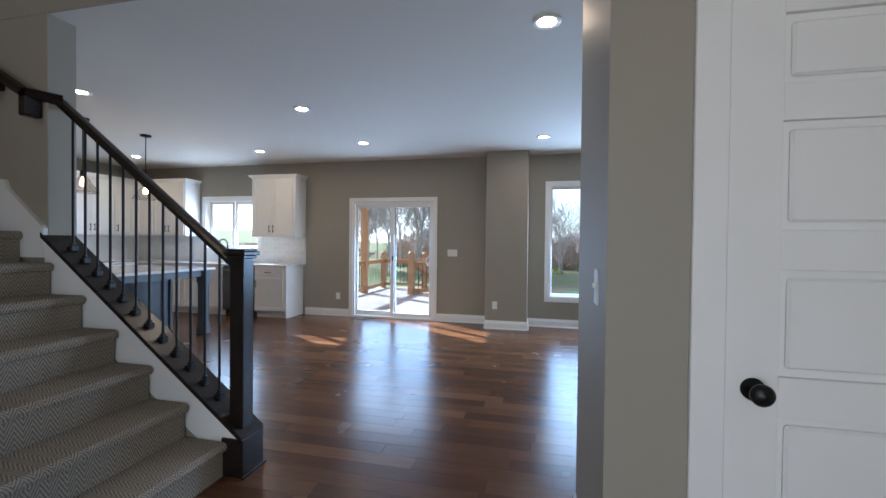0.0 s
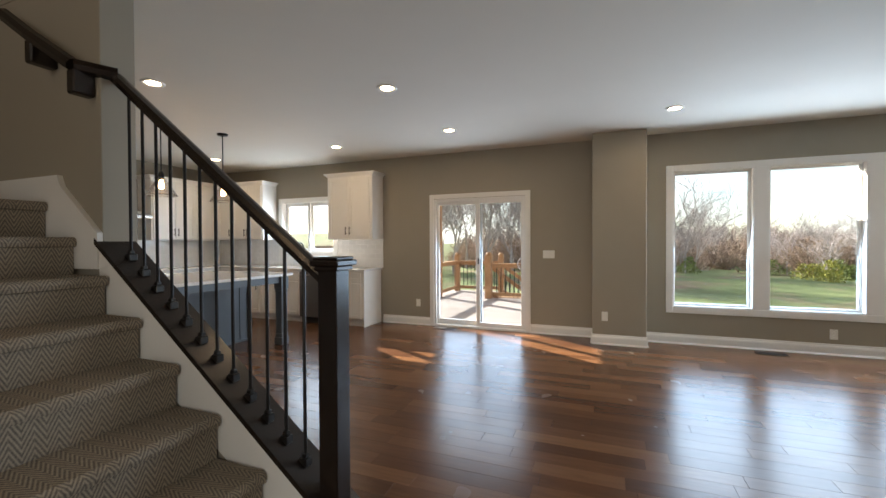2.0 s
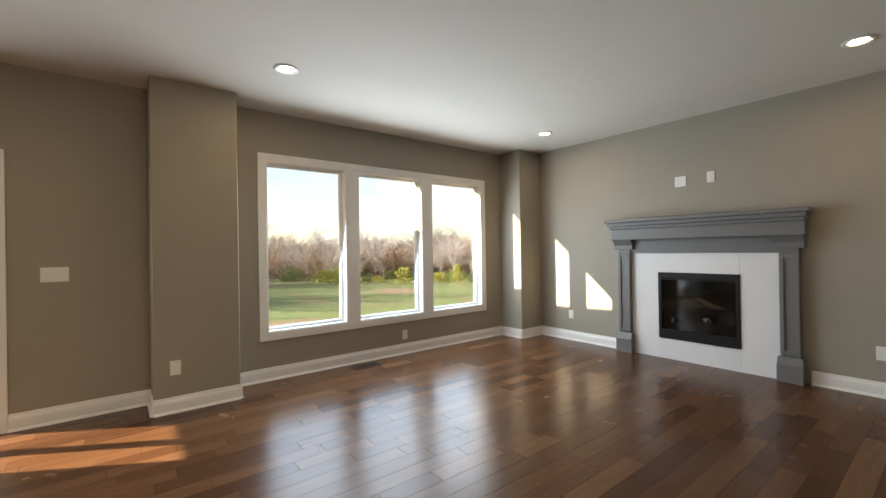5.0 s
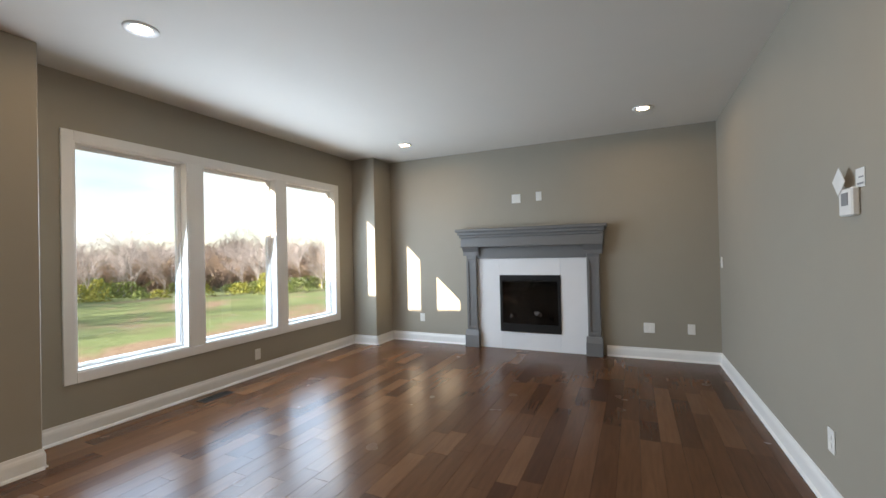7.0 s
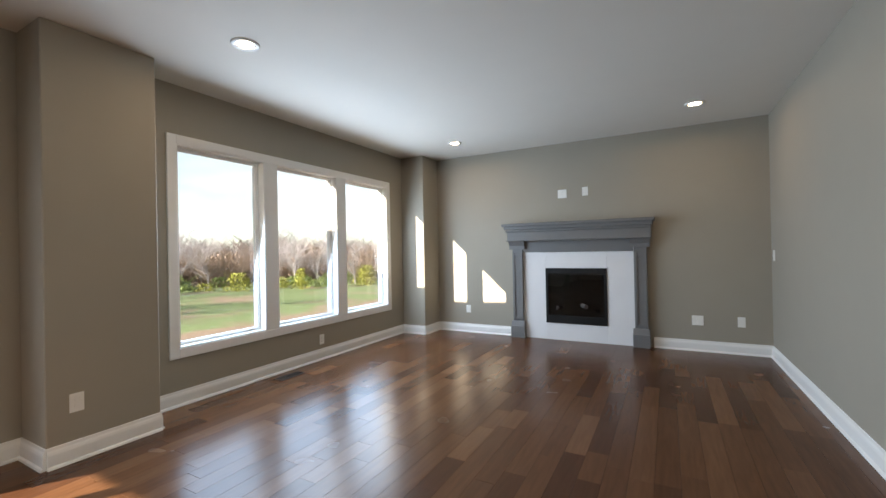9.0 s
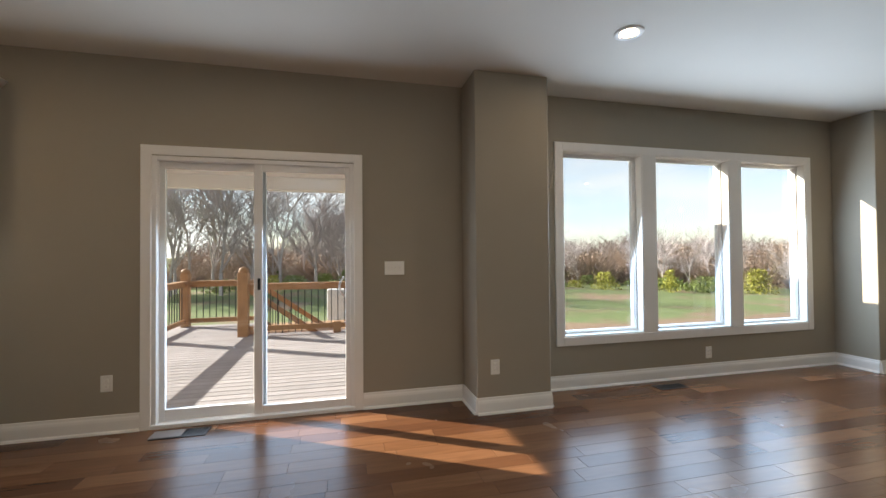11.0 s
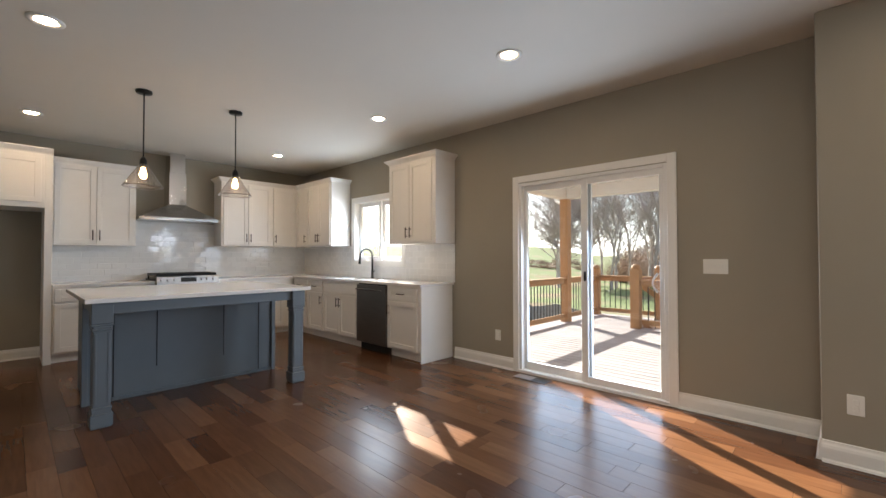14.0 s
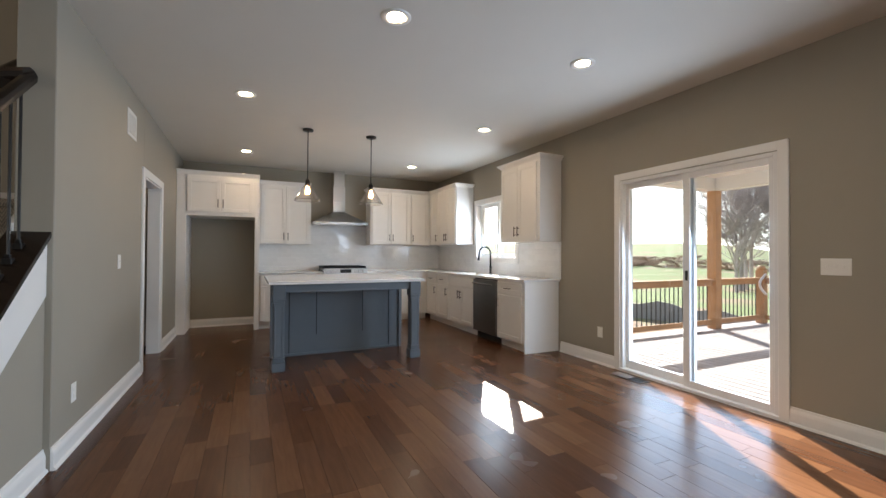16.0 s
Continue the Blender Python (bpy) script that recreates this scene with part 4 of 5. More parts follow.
for y0 in (4.46, 4.705, 4.95):
    gb = bmesh.new()
    ya, yb = y0, y0 + 0.235
    for y in (ya, (ya + yb) / 2, yb):
        bx(gb, (-7.900, y - 0.007, 0.972), (-7.380, y + 0.007, 1.010), 0.002)
    for x in (-7.900, -7.770, -7.640, -7.510, -7.380):
        bx(gb, (x - 0.007, ya, 0.971), (x + 0.007, yb, 1.009), 0.002)
    for x in (-7.890, -7.390):
        for y in (ya + 0.005, yb - 0.005):
            bx(gb, (x - 0.008, y - 0.008, 0.930), (x + 0.008, y + 0.008, 0.973))
    part("grate", gb, M_FIRE, rg, "cast iron grate")

hd = thing("range_hood", (-7.7, 4.77, 1.75), "stainless chimney range hood over the range", "range hood")
t = bmesh.new()
lo = [(-7.47, 4.285), (-7.47, 5.245), (XW, 5.245), (XW, 4.285)]
hi = [(-7.70, 4.665), (-7.70, 4.88), (XW, 4.88), (XW, 4.665)]
rows = [[t.verts.new((x, y, 1.745)) for x, y in lo], [t.verts.new((x, y, 1.785)) for x, y in lo], [t.verts.new((x, y, 1.99)) for x, y in hi]]
for a, b in zip(rows, rows[1:]):
    for i in range(4):
        t.faces.new((a[i], a[(i + 1) % 4], b[(i + 1) % 4], b[i]))
t.faces.new(rows[0][::-1]), t.faces.new(rows[-1])
part("canopy", t, M_STEEL, hd)
part("chimney", bx(box((XW, 4.665, 1.99), (-7.70, 4.88, 2.45), 0.002), (XW, 4.677, 2.45), (-7.712, 4.868, H - 0.001), 0.002), M_WRAP, hd, "bright wrapped steel duct cover")

# island
isl = thing("kitchen_island", (-5.3, 4.37, 0), "blue-grey kitchen island with turned corner legs", "kitchen island")
IY0, IY1 = 3.505, 5.16
part("body", box((-6.05, IY0 + 0.06, 0.0), (-5.33, IY1 - 0.06, 0.905), 0.003), M_BLUE, isl)
for y in (IY0 + 0.23, 4.05, 4.62, IY1 - 0.19):
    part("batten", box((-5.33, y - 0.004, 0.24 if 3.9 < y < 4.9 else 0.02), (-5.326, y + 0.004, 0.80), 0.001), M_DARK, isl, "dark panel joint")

part("base_trim", box((-5.33, IY0 + 0.06, 0.0), (-5.315, IY1 - 0.06, 0.03), 0.002), M_BLUE, isl)
for y in (IY0 + 0.02, IY1 - 0.06):
    part("end_stile", box((-5.38, y, 0.0), (-5.30, y + 0.04, 0.905), 0.003), M_BLUE, isl)
part("apron", box((-4.71, IY0 + 0.05, 0.815), (-4.685, IY1 - 0.05, 0.905), 0.002), M_BLUE, isl)
for y in (IY0 + 0.03, IY1 - 0.055):
    part("apron", box((-5.33, y, 0.815), (-4.71, y + 0.025, 0.905), 0.002), M_BLUE, isl)
for yc in (IY0 + 0.075, IY1 - 0.075):
    xc = -4.715
    q = bmesh.new()
    for h, z0, z1 in ((0.062, 0.0, 0.012), (0.066, 0.012, 0.10), (0.056, 0.10, 0.13), (0.060, 0.13, 0.15), (0.052, 0.15, 0.70), (0.060, 0.70, 0.715), (0.054, 0.715, 0.735), (0.066, 0.735, 0.75), (0.064, 0.75, 0.905)):
        bx(q, (xc - h, yc - h, z0), (xc + h, yc + h, z1), 0.004)
    for s in (-1, 1):
        for u in (-0.044, 0.030):
            bx(q, (xc + s * 0.052 - 0.004, yc + u, 0.17), (xc + s * 0.052 + 0.004, yc + u + 0.014, 0.68), 0.002)
            bx(q, (xc + u, yc + s * 0.052 - 0.004, 0.17), (xc + u + 0.014, yc + s * 0.052 + 0.004, 0.68), 0.002)
    part("leg", q, M_BLUE, isl, "square panelled leg with moulded foot")
part("worktop", box((-6.08, IY0 - 0.03, 0.905), (-4.61, IY1 + 0.03, 0.938), 0.003), M_QUARTZ, isl, "white quartz slab")

# ---- lamps ----
for x, y in ((-2.55, 5.665), (-4.39, 5.86), (-0.041, 5.782), (3.121, 5.757), (-2.577, 4.132), (-4.41, 3.25), (-6.83, 3.24), (-6.79, 5.835), (3.068, 2.955), (-0.056, 2.876)):
    t = thing("recessed_light", (x, y, H), "white recessed ceiling downlight, switched on", "ceiling light", "recessed ceiling lights")
    part("trim_ring", lathe(bmesh.new(), (x, y, H), [(0.060, 0.0), (0.095, -0.001), (0.094, -0.007), (0.080, -0.012), (0.060, -0.006), (0.053, -0.002)], 28), M_PLASTIC, t)
    part("diffuser", lathe(bmesh.new(), (x, y, H), [(0.054, -0.003), (0.035, -0.004), (0.0, -0.0045)], 28), M_GLOW, t, "glowing lens")
M_PGLASS = glass_mat("pendant_glass", 0.08, (0.99, 0.96, 0.93), 0.20)
for x, y in ((-5.32, 3.93), (-5.30, 4.71)):
    t = thing("pendant_light", (x, y, H), "black pendant lamp with a clear glass cone shade, switched on", "pendant light", "pendants over the island")
    part("canopy", lathe(bmesh.new(), (x, y, H), [(0, 0), (0.065, 0), (0.062, -0.022), (0, -0.025)], 24), M_BLACK, t)
    part("rod", tube(bmesh.new(), (x, y, H - 0.02), (x, y, 2.12), 0.006, seg=8), M_BLACK, t)
    part("socket", lathe(bmesh.new(), (x, y, 2.06), [(0, 0.08), (0.012, 0.08), (0.028, 0.05), (0.030, 0.0), (0.024, -0.01), (0, -0.01)], 16), M_BLACK, t)
    s = part("shade", lathe(bmesh.new(), (x, y, 2.06), [(0.030, 0.012), (0.045, -0.01), (0.140, -0.165), (0.158, -0.19), (0.155, -0.193), (0.136, -0.165), (0.041, -0.01), (0.026, 0.01)], 32), M_PGLASS, t, "clear glass cone shade")
    s.visible_shadow = False
    part("bulb", lathe(bmesh.new(), (x, y, 2.05), [(0, 0), (0.014, -0.005), (0.02, -0.04), (0.03, -0.075), (0.024, -0.10), (0, -0.112)], 16), M_BULB, t, "glowing filament bulb")

# ---- outdoors ----
ZG = -0.95
DZ = -0.15


def rise(a, r):
    """The land climbs gently far off, and more in the open field to the west."""
    a = math.degrees(a) % 360
    west = min(max((a - 112) / 10, 0), 1) * min(max((250 - a) / 20, 0), 1)
    return min(max(r - 40, 0) * 0.006, 1.2) + west * min(max(r - 25, 0) * 0.05, 6.0)


gm = bmesh.new()
G = 72
ring_r = [0, 3, 6, 9, 12, 16, 20, 25, 30, 36, 44, 55, 70, 90, 120, 180, 300, 600, 1500, 4000]
prev = None
for r in ring_r:
    cur = [gm.verts.new((r * math.cos(2 * math.pi * i / G), 7 + r * math.sin(2 * math.pi * i / G), ZG + (0.35 * (noise.noise(Vector((math.cos(2 * math.pi * i / G) * r * 0.06, math.sin(2 * math.pi * i / G) * r * 0.06, 0)))) if r > 18 else 0) + rise(2 * math.pi * i / G, r))) for i in range(G)] if r else [gm.verts.new((0, 7, ZG))]
    if prev:
        for i in range(G):
            gm.faces.new((prev[0], cur[i], cur[(i + 1) % G]) if len(prev) == 1 else (prev[i], cur[i], cur[(i + 1) % G], prev[(i + 1) % G]))
    prev = cur
struct("ground", gm, M_LAWN)

dk = tagged(thing("deck", (-3.0, 9.5, DZ), "weathered grey timber deck under a porch roof", "deck"), kind="structure")
DX0, DX1, DY1 = -5.2, -0.15, 11.55
part("deck_frame", bx(box((DX0, 7.07, ZG), (DX1, 7.2, DZ - 0.03)), (DX0, 7.2, DZ - 0.25), (DX1, 13.1, DZ - 0.03)), M_CEDAR, dk)
n = 0
y = 7.08
while y < 13.0:
    x1 = DX1 if y < DY1 else -3.55
    part("board", box((DX0, y, DZ - 0.03), (x1, y + 0.131, DZ), 0.004), M_DECK, dk)
    y += 0.142


def rail_run(x0, y0_, x1, y1_, label="cedar deck rail with black round balusters"):
    d = Vector((x1 - x0, y1_ - y0_, 0))
    ln = d.length
    a = math.atan2(d.y, d.x)
    m = Matrix.Translation((x0, y0_, DZ)) @ Matrix.Rotation(a, 4, "Z")
    t = thing("deck_rail", (x0, y0_, DZ), label, "railing", "deck rails")
    part("top_rail", box((0, -0.07, 0.90), (ln, 0.07, 0.935), 0.004, m), M_CEDAR, t)
    part("upper_board", box((0, -0.02, 0.81), (ln, 0.02, 0.90), 0.003, m), M_CEDAR, t)
    part("bottom_board", box((0, -0.02, 0.08), (ln, 0.02, 0.17), 0.003, m), M_CEDAR, t)
    k = max(2, int(ln / 0.115))
    for i in range(1, k):
        p, q = m @ Vector((ln * i / k, 0, 0.15)), m @ Vector((ln * i / k, 0, 0.83))
        part("baluster", tube(bmesh.new(), p, q, 0.009, seg=6), M_BLACK, t, "black metal baluster")


def post(x, y, top, w=0.075, knob=True):
    t = thing("deck_post", (x, y, DZ), "square cedar post with a rounded top" if knob else "tall square cedar porch post", "post", "deck posts")
    part("shaft", box((x - w, y - w, DZ), (x + w, y + w, top), 0.006), M_CEDAR, t)
    if knob:
        part("cap", lathe(bmesh.new(), (x, y, top), [(0.0, -0.01), (0.07, -0.01), (0.085, 0.03), (0.07, 0.075), (0.03, 0.10), (0, 0.105)], 16), M_CEDAR, t)


post(-5.0, 11.3, 2.62, 0.085, False)
post(-5.0, 7.25, 2.62, 0.085, False)
post(-0.35, 11.3, 2.62, 0.085, False)
post(-5.0, 12.85, 0.93)
post(-3.62, 11.45, 0.98, 0.085)
post(-3.62, 12.85, 0.93)
post(-2.0, 11.45, 0.05, 0.07, False)
rail_run(-5.0, 7.35, -5.0, 11.2), rail_run(-5.0, 11.4, -5.0, 12.77), rail_run(-4.92, 12.85, -3.70, 12.85), rail_run(-3.52, 11.45, -0.45, 11.45)
# stair down from the deck, with its sloping rails
st = thing("deck_stair", (-2.6, 12.2, ZG), "cedar steps and sloping rails going down from the deck", "stairs")
for i in range(4):
    part("tread", box((-3.5 + 0.28 * i, 11.7, DZ - 0.2 * (i + 1) - 0.04 + 0.0), (-3.2 + 0.28 * i, 12.8, DZ - 0.2 * (i + 1)), 0.003), M_CEDAR, st)
for yy in (11.62, 12.82):
    for dz in (0.86, 0.12):
        part("sloping_rail", prism(bmesh.new(), [(-3.55, DZ + dz), (-3.55, DZ + dz - 0.12), (-2.1, DZ + dz - 1.15), (-2.1, DZ + dz - 1.03)], 1, yy - 0.02, yy + 0.02), M_CEDAR, st)
    for i in range(12):
        x = -3.45 + i * 0.115
        zt = DZ + 0.80 - (x + 3.55) * 0.71
        part("baluster", tube(bmesh.new(), (x, yy, zt - 0.68), (x, yy, zt), 0.009, seg=6), M_BLACK, st)
pr = tagged(thing("porch_roof", (-2.6, 9.3, 2.62), "white porch ceiling with beams and shingled roof", "roof"), kind="structure")
part("beam", box((-5.12, 11.2, 2.45), (-0.2, 11.4, 2.68)), M_WHITE, pr)
part("beam", box((-5.12, 7.07, 2.45), (-4.92, 11.2, 2.68)), M_WHITE, pr)
part("beam", box((-0.4, 7.07, 2.45), (-0.2, 11.2, 2.68)), M_WHITE, pr)
part("soffit", box((-5.3, 7.07, 2.68), (-0.05, 11.6, 2.72)), M_WHITE, pr)
part("roof", prism(bmesh.new(), [(7.07, 2.93), (11.7, 2.76), (11.7, 2.722), (7.07, 2.722)], 0, -5.35, -0.32), M_SHINGLE, pr)
struct("wall_upper_outside", bx(box((XW - 0.2, YN + 0.02, H + 0.14), (XE + 0.2, YN + 0.16, TOP)), (XW - 0.2, 2.33, H + 0.14), (XW, YN + 0.02, TOP)), M_SIDING)
struct("roof", box((XW - 0.6, -4.3, TOP + 0.1), (XE + 0.6, YN + 0.6, TOP + 0.25)), M_SHINGLE)


class Fast:
    """Collects triangles and bars quickly, for trees and brush."""
    def __init__(self):
        self.v, self.f = [], []

    def bar(self, p, q, r, r2, seg):
        d = (q - p).normalized()
        a = d.cross(Vector((0.3, 0.9, 0.2))).normalized()
        b = d.cross(a)
        i0 = len(self.v)
        for c, rr in ((p, r), (q, r2)):
            for k in range(seg):
                an = 2 * math.pi * k / seg
                self.v.append(tuple(c + (a * math.cos(an) + b * math.sin(an)) * rr))
        for k in range(seg):
            self.f.append((i0 + k, i0 + (k + 1) % seg, i0 + seg + (k + 1) % seg, i0 + seg + k))

    def limb(self, p, d, ln, r, depth, rng):
        for s in range(3):
            q = p + d * ln / 3
            self.bar(p, q, r * (1 - s * 0.2), r * (1 - (s + 1) * 0.2), 6 if r > 0.05 else 3)
            p = q
            d = (d + Vector((rng.uniform(-1, 1), rng.uniform(-1, 1), rng.uniform(-0.1, 0.5))) * 0.15).normalized()
            if depth and (s or depth < 5):
                for _ in range(2 if depth > 1 else 1):
                    e = (d + Vector((rng.uniform(-1, 1), rng.uniform(-1, 1), rng.uniform(-0.4, 0.5))) * 1.0).normalized()
                    self.limb(p, e, ln * rng.uniform(0.5, 0.7), max(r * 0.55, 0.013), depth - 1, rng)

    def leaf(self, c, s, rng):
        i0 = len(self.v)
        n = Vector((rng.gauss(0, 1), rng.gauss(0, 1), rng.gauss(0, 1))).normalized()
        a = n.orthogonal().normalized() * s
        b = n.cross(a).normalized() * s * 0.6
        for w in (a, b, -a, -b):
            self.v.append(tuple(c + w))
        self.f.append((i0, i0 + 1, i0 + 2, i0 + 3))

    def mesh(self, name, material):
        me = bpy.data.meshes.new(name)
        me.from_pydata(self.v, [], self.f)
        me.materials.append(material)
        return me


def ground_z(x, y):
    r = math.hypot(x, y - 7)
    return ZG + rise(math.atan2(y - 7, x), r) - 0.2


rng = random.Random(5)
protos = []
for k in range(4):
    f = Fast()
    f.limb(Vector((0, 0, 0)), Vector((0, 0, 1)), 4.6 + k * 0.5, 0.10, 4, rng)
    t = tagged(new("bare_tree"), "tall leafless tree at the edge of the lawn", "tree", "bare trees")
    w = new("branches", f.mesh("branches", M_BARK))
    w.parent = t
    tr = Fast()
    tr.bar(Vector((0, 0, -0.3)), Vector((0, 0, 1.6)), 0.13, 0.098, 8)
    w = new("trunk", tr.mesh("trunk", M_BARK))
    w.parent = t
    protos.append(t)
spots = []
for i in range(76):
    a = math.radians(rng.uniform(28, 112))
    r = rng.uniform(25, 46)
    spots.append((r * math.cos(a), 7 + r * math.sin(a), (0.40 + 0.38 * min(max((a - 1.2) / 0.5, 0), 1)) * rng.uniform(0.75, 1.15)))
for i in range(9):
    a = math.radians(rng.uniform(93, 118))
    r = rng.uniform(25, 36)
    spots.append((r * math.cos(a), 7 + r * math.sin(a), rng.uniform(0.7, 1.05)))
spots += [(-15.2, 31, 1.1), (-13.8, 32, 1.05), (-16.5, 34, 1.1), (-14.6, 29, 0.9), (-8.5, 29, 0.95), (-12, 35, 1.05), (-5.5, 30, 0.85), (-1.5, 32, 0.75), (-10, 33, 1.0), (-11.5, 31, 0.9)]
for i, (x, y, s) in enumerate(spots):
    m = Matrix.LocRotScale((x, y, ground_z(x, y)), Euler((0, 0, rng.uniform(0, 6.28))), (s, s, s * rng.uniform(0.9, 1.1)))
    if i < 4:
        protos[i].matrix_basis = m
    else:
        c = copy_thing(protos[i % 4], m)
        c.scale = (s, s, s)

f = Fast()
f.limb(Vector((0, 0, 0)), Vector((0, 0, 1)), 3.6, 0.15, 5, rng)
dense = tagged(new("spreading_tree"), "broad leafless tree with a dense crown of twigs", "tree", "spreading trees")
w = new("branches", f.mesh("branches", M_BARK))
w.parent = dense
for i, (x, y, s) in enumerate(((-14.9, 30.0, 0.95), (-13.6, 31.5, 0.85), (-16.2, 31.8, 0.8))):
    c = dense if i == 0 else copy_thing(dense, Matrix.Translation((x, y, ground_z(x, y))))
    c.location, c.scale, c.rotation_euler = (x, y, ground_z(x, y)), (s, s, s), (0, 0, i * 2.0)


def brush(name, label, material, spots, dens, size, rng):
    f = Fast()
    for x, y, rad, h in spots:
        z = ground_z(x, y)
        for _ in range(int(dens * rad * h)):
            a, q = rng.uniform(0, 6.28), rng.random() ** 0.5
            hh = rng.random()
            k = (1 - hh * 0.7)
            f.leaf(Vector((x + math.cos(a) * q * rad * k, y + math.sin(a) * q * rad * k, z + hh * h)), size * rng.uniform(0.6, 1.4), rng)
        for _ in range(int(rad * (55 if dens < 200 else 8))):
            a = rng.uniform(0, 6.28)
            f.bar(Vector((x, y, z)), Vector((x + math.cos(a) * rad * 0.8, y + math.sin(a) * rad * 0.8, z + h * rng.uniform(0.6, 1.15))), 0.022 if dens < 200 else 0.015, 0.006, 3)
    ob = new(name, f.mesh(name, material))
    tagged(ob, label, "bush", kind="stuff")


def band(n, r0, r1, a0, a1, rad, h, rng):
    out = []
    for _ in range(n):
        a, r = math.radians(rng.uniform(a0, a1)), rng.uniform(r0, r1)
        out.append((r * math.cos(a), 7 + r * math.sin(a), rng.uniform(*rad), rng.uniform(*h)))
    return out


brush("green_bushes", "low green and yellow-green bushes along the lawn", M_LEAF_G, band(30, 24, 30, 30, 112, (0.7, 1.8), (0.6, 1.6), rng), 420, 0.065, rng)
brush("yellow_bushes", "yellow-green autumn bushes along the lawn", M_LEAF_Y, band(12, 23, 27, 30, 112, (0.6, 1.6), (0.7, 1.5), rng), 420, 0.065, rng)
brush("dry_brush", "reddish-brown dry brush behind the lawn", M_LEAF_R, band(230, 29, 50, 15, 114, (1.2, 2.6), (1.2, 3.2), rng) + band(26, 42, 60, 116, 135, (1.5, 3.0), (0.4, 0.9), rng), 75, 0.09, rng)
f = Fast()
for _ in range(1700):
    a, r = math.radians(rng.uniform(15, 111)), rng.uniform(44, 75)
    x, y = r * math.cos(a), 7 + r * math.sin(a)
    z, hh = ground_z(x, y), rng.uniform(1.8, 3.2) + 1.6 * (0.5 + 0.5 * math.sin(a * 9) * math.sin(a * 23))
    f.bar(Vector((x, y, z)), Vector((x + rng.uniform(-0.4, 0.4), y, z + hh)), 0.09, 0.02, 3)
    for _ in range(9):
        k = rng.uniform(0.3, 1)
        b, l2 = rng.uniform(0, 6.28), rng.uniform(0.6, 2.2) * (1.15 - k * 0.6)
        f.bar(Vector((x, y, z + hh * k)), Vector((x + math.cos(b) * l2, y + math.sin(b) * l2, z + hh * k + l2 * 0.9)), 0.035, 0.008, 3)
tagged(new("far_woods", f.mesh("far_woods", M_TWIG)), "far leafless autumn woods", "tree", kind="stuff")

fe = thing("silt_fence", (-9.5, 17.5, ZG), "low dark fabric fence sagging across the rough grass", "fence")
t = bmesh.new()
prev = None
for i in range(15):
    x, y = -14.0 + i * 0.55, 15.5 + 0.25 * math.sin(i * 0.9)
    h = 0.55 + 0.1 * math.sin(i * 1.7)
    cur = [t.verts.new((x, y, ZG - 0.1)), t.verts.new((x, y + 0.04, ZG + h)), t.verts.new((x, y + 0.06, ZG + h)), t.verts.new((x, y + 0.02, ZG - 0.1))]
    if prev:
        for k in range(4):
            t.faces.new((prev[k], cur[k], cur[(k + 1) % 4], prev[(k + 1) % 4]))
    prev = cur
part("fabric", t, M_GREY, fe)

ub = thing("utility_box", (-2.0, 15.0, ZG), "pale grey utility cabinet on the lawn behind the deck", "utility box")
part("cabinet", box((-2.30, 15.0, ZG - 0.2), (-1.75, 15.5, 0.36), 0.02), M_PLASTIC, ub)
part("cabinet_door", box((-2.25, 14.985, ZG + 0.15), (-1.80, 15.0, 0.28), 0.004), M_PLASTIC, ub)
gs = thing("gutter_spout", (-5.25, 11.45, 2.5), "white curved downspout at the porch corner", "gutter")
t = bmesh.new()
pp = [(-5.33, 11.5, 2.66), (-5.33, 11.5, 2.52), (-5.28, 11.47, 2.44), (-5.16, 11.42, 2.40), (-5.12, 11.40, 2.34), (-5.12, 11.40, -0.1)]
for p, q in zip(pp, pp[1:]):
    tube(t, p, q, 0.035, seg=8)
part("pipe", t, M_VINYL, gs)

# ---- small fittings ----
def plate(x, y, z, w, h, facing, label, name="wall_plate", holes=2, cat="outlet"):
    """A cover plate on a wall; facing is the way it looks: 'x', '-x', 'y' or '-y'."""
    t = thing(name, (x, y, z - h / 2), label, cat)
    rot = {"-y": 0, "x": 90, "y": 180, "-x": 270}[facing]
    m = Matrix.Translation((x, y, z)) @ Matrix.Rotation(radians(rot), 4, "Z")
    part("cover", box((-w / 2, -0.006, -h / 2), (w / 2, 0, h / 2), 0.0025, m), M_PLASTIC, t)
    k = bmesh.new()
    gangs = max(1, round(w / 0.05) - 0) if cat == "switch" else max(1, round(w / 0.11))
    for g in range(gangs):
        u = (g - (gangs - 1) / 2) * 0.046
        if cat == "switch":
            bx(k, (u - 0.005, -0.016, -0.004), (u + 0.005, -0.005, 0.012), 0.002, m)
        else:
            for v in (-0.02, 0.02):
                bx(k, (u - 0.014, -0.009, v - 0.014), (u + 0.014, -0.005, v + 0.014), 0.004, m)
    part("toggle" if cat == "switch" else "socket", k, M_PLASTIC, t)


plate(-1.486, YN, 1.155, 0.165, 0.115, "-y", "white three-gang switch plate on the grey wall", "light_switch", cat="switch")
plate(-3.563, YN, 0.356, 0.075, 0.118, "-y", "white outlet plate on the grey wall", "outlet")
plate(-0.735, 6.53, 0.365, 0.075, 0.118, "-y", "white outlet plate on the grey pillar", "outlet")
plate(1.738, YN, 0.24, 0.075, 0.118, "-y", "white outlet plate below the picture window", "outlet")
plate(XE, 4.506, 2.034, 0.12, 0.118, "-x", "white cable and socket plate above the mantel", "outlet")
plate(XE, 4.20, 2.045, 0.075, 0.118, "-x", "white socket plate above the mantel", "outlet")
plate(XE, 2.925, 0.37, 0.12, 0.118, "-x", "white two-gang plate low on the wall", "outlet")
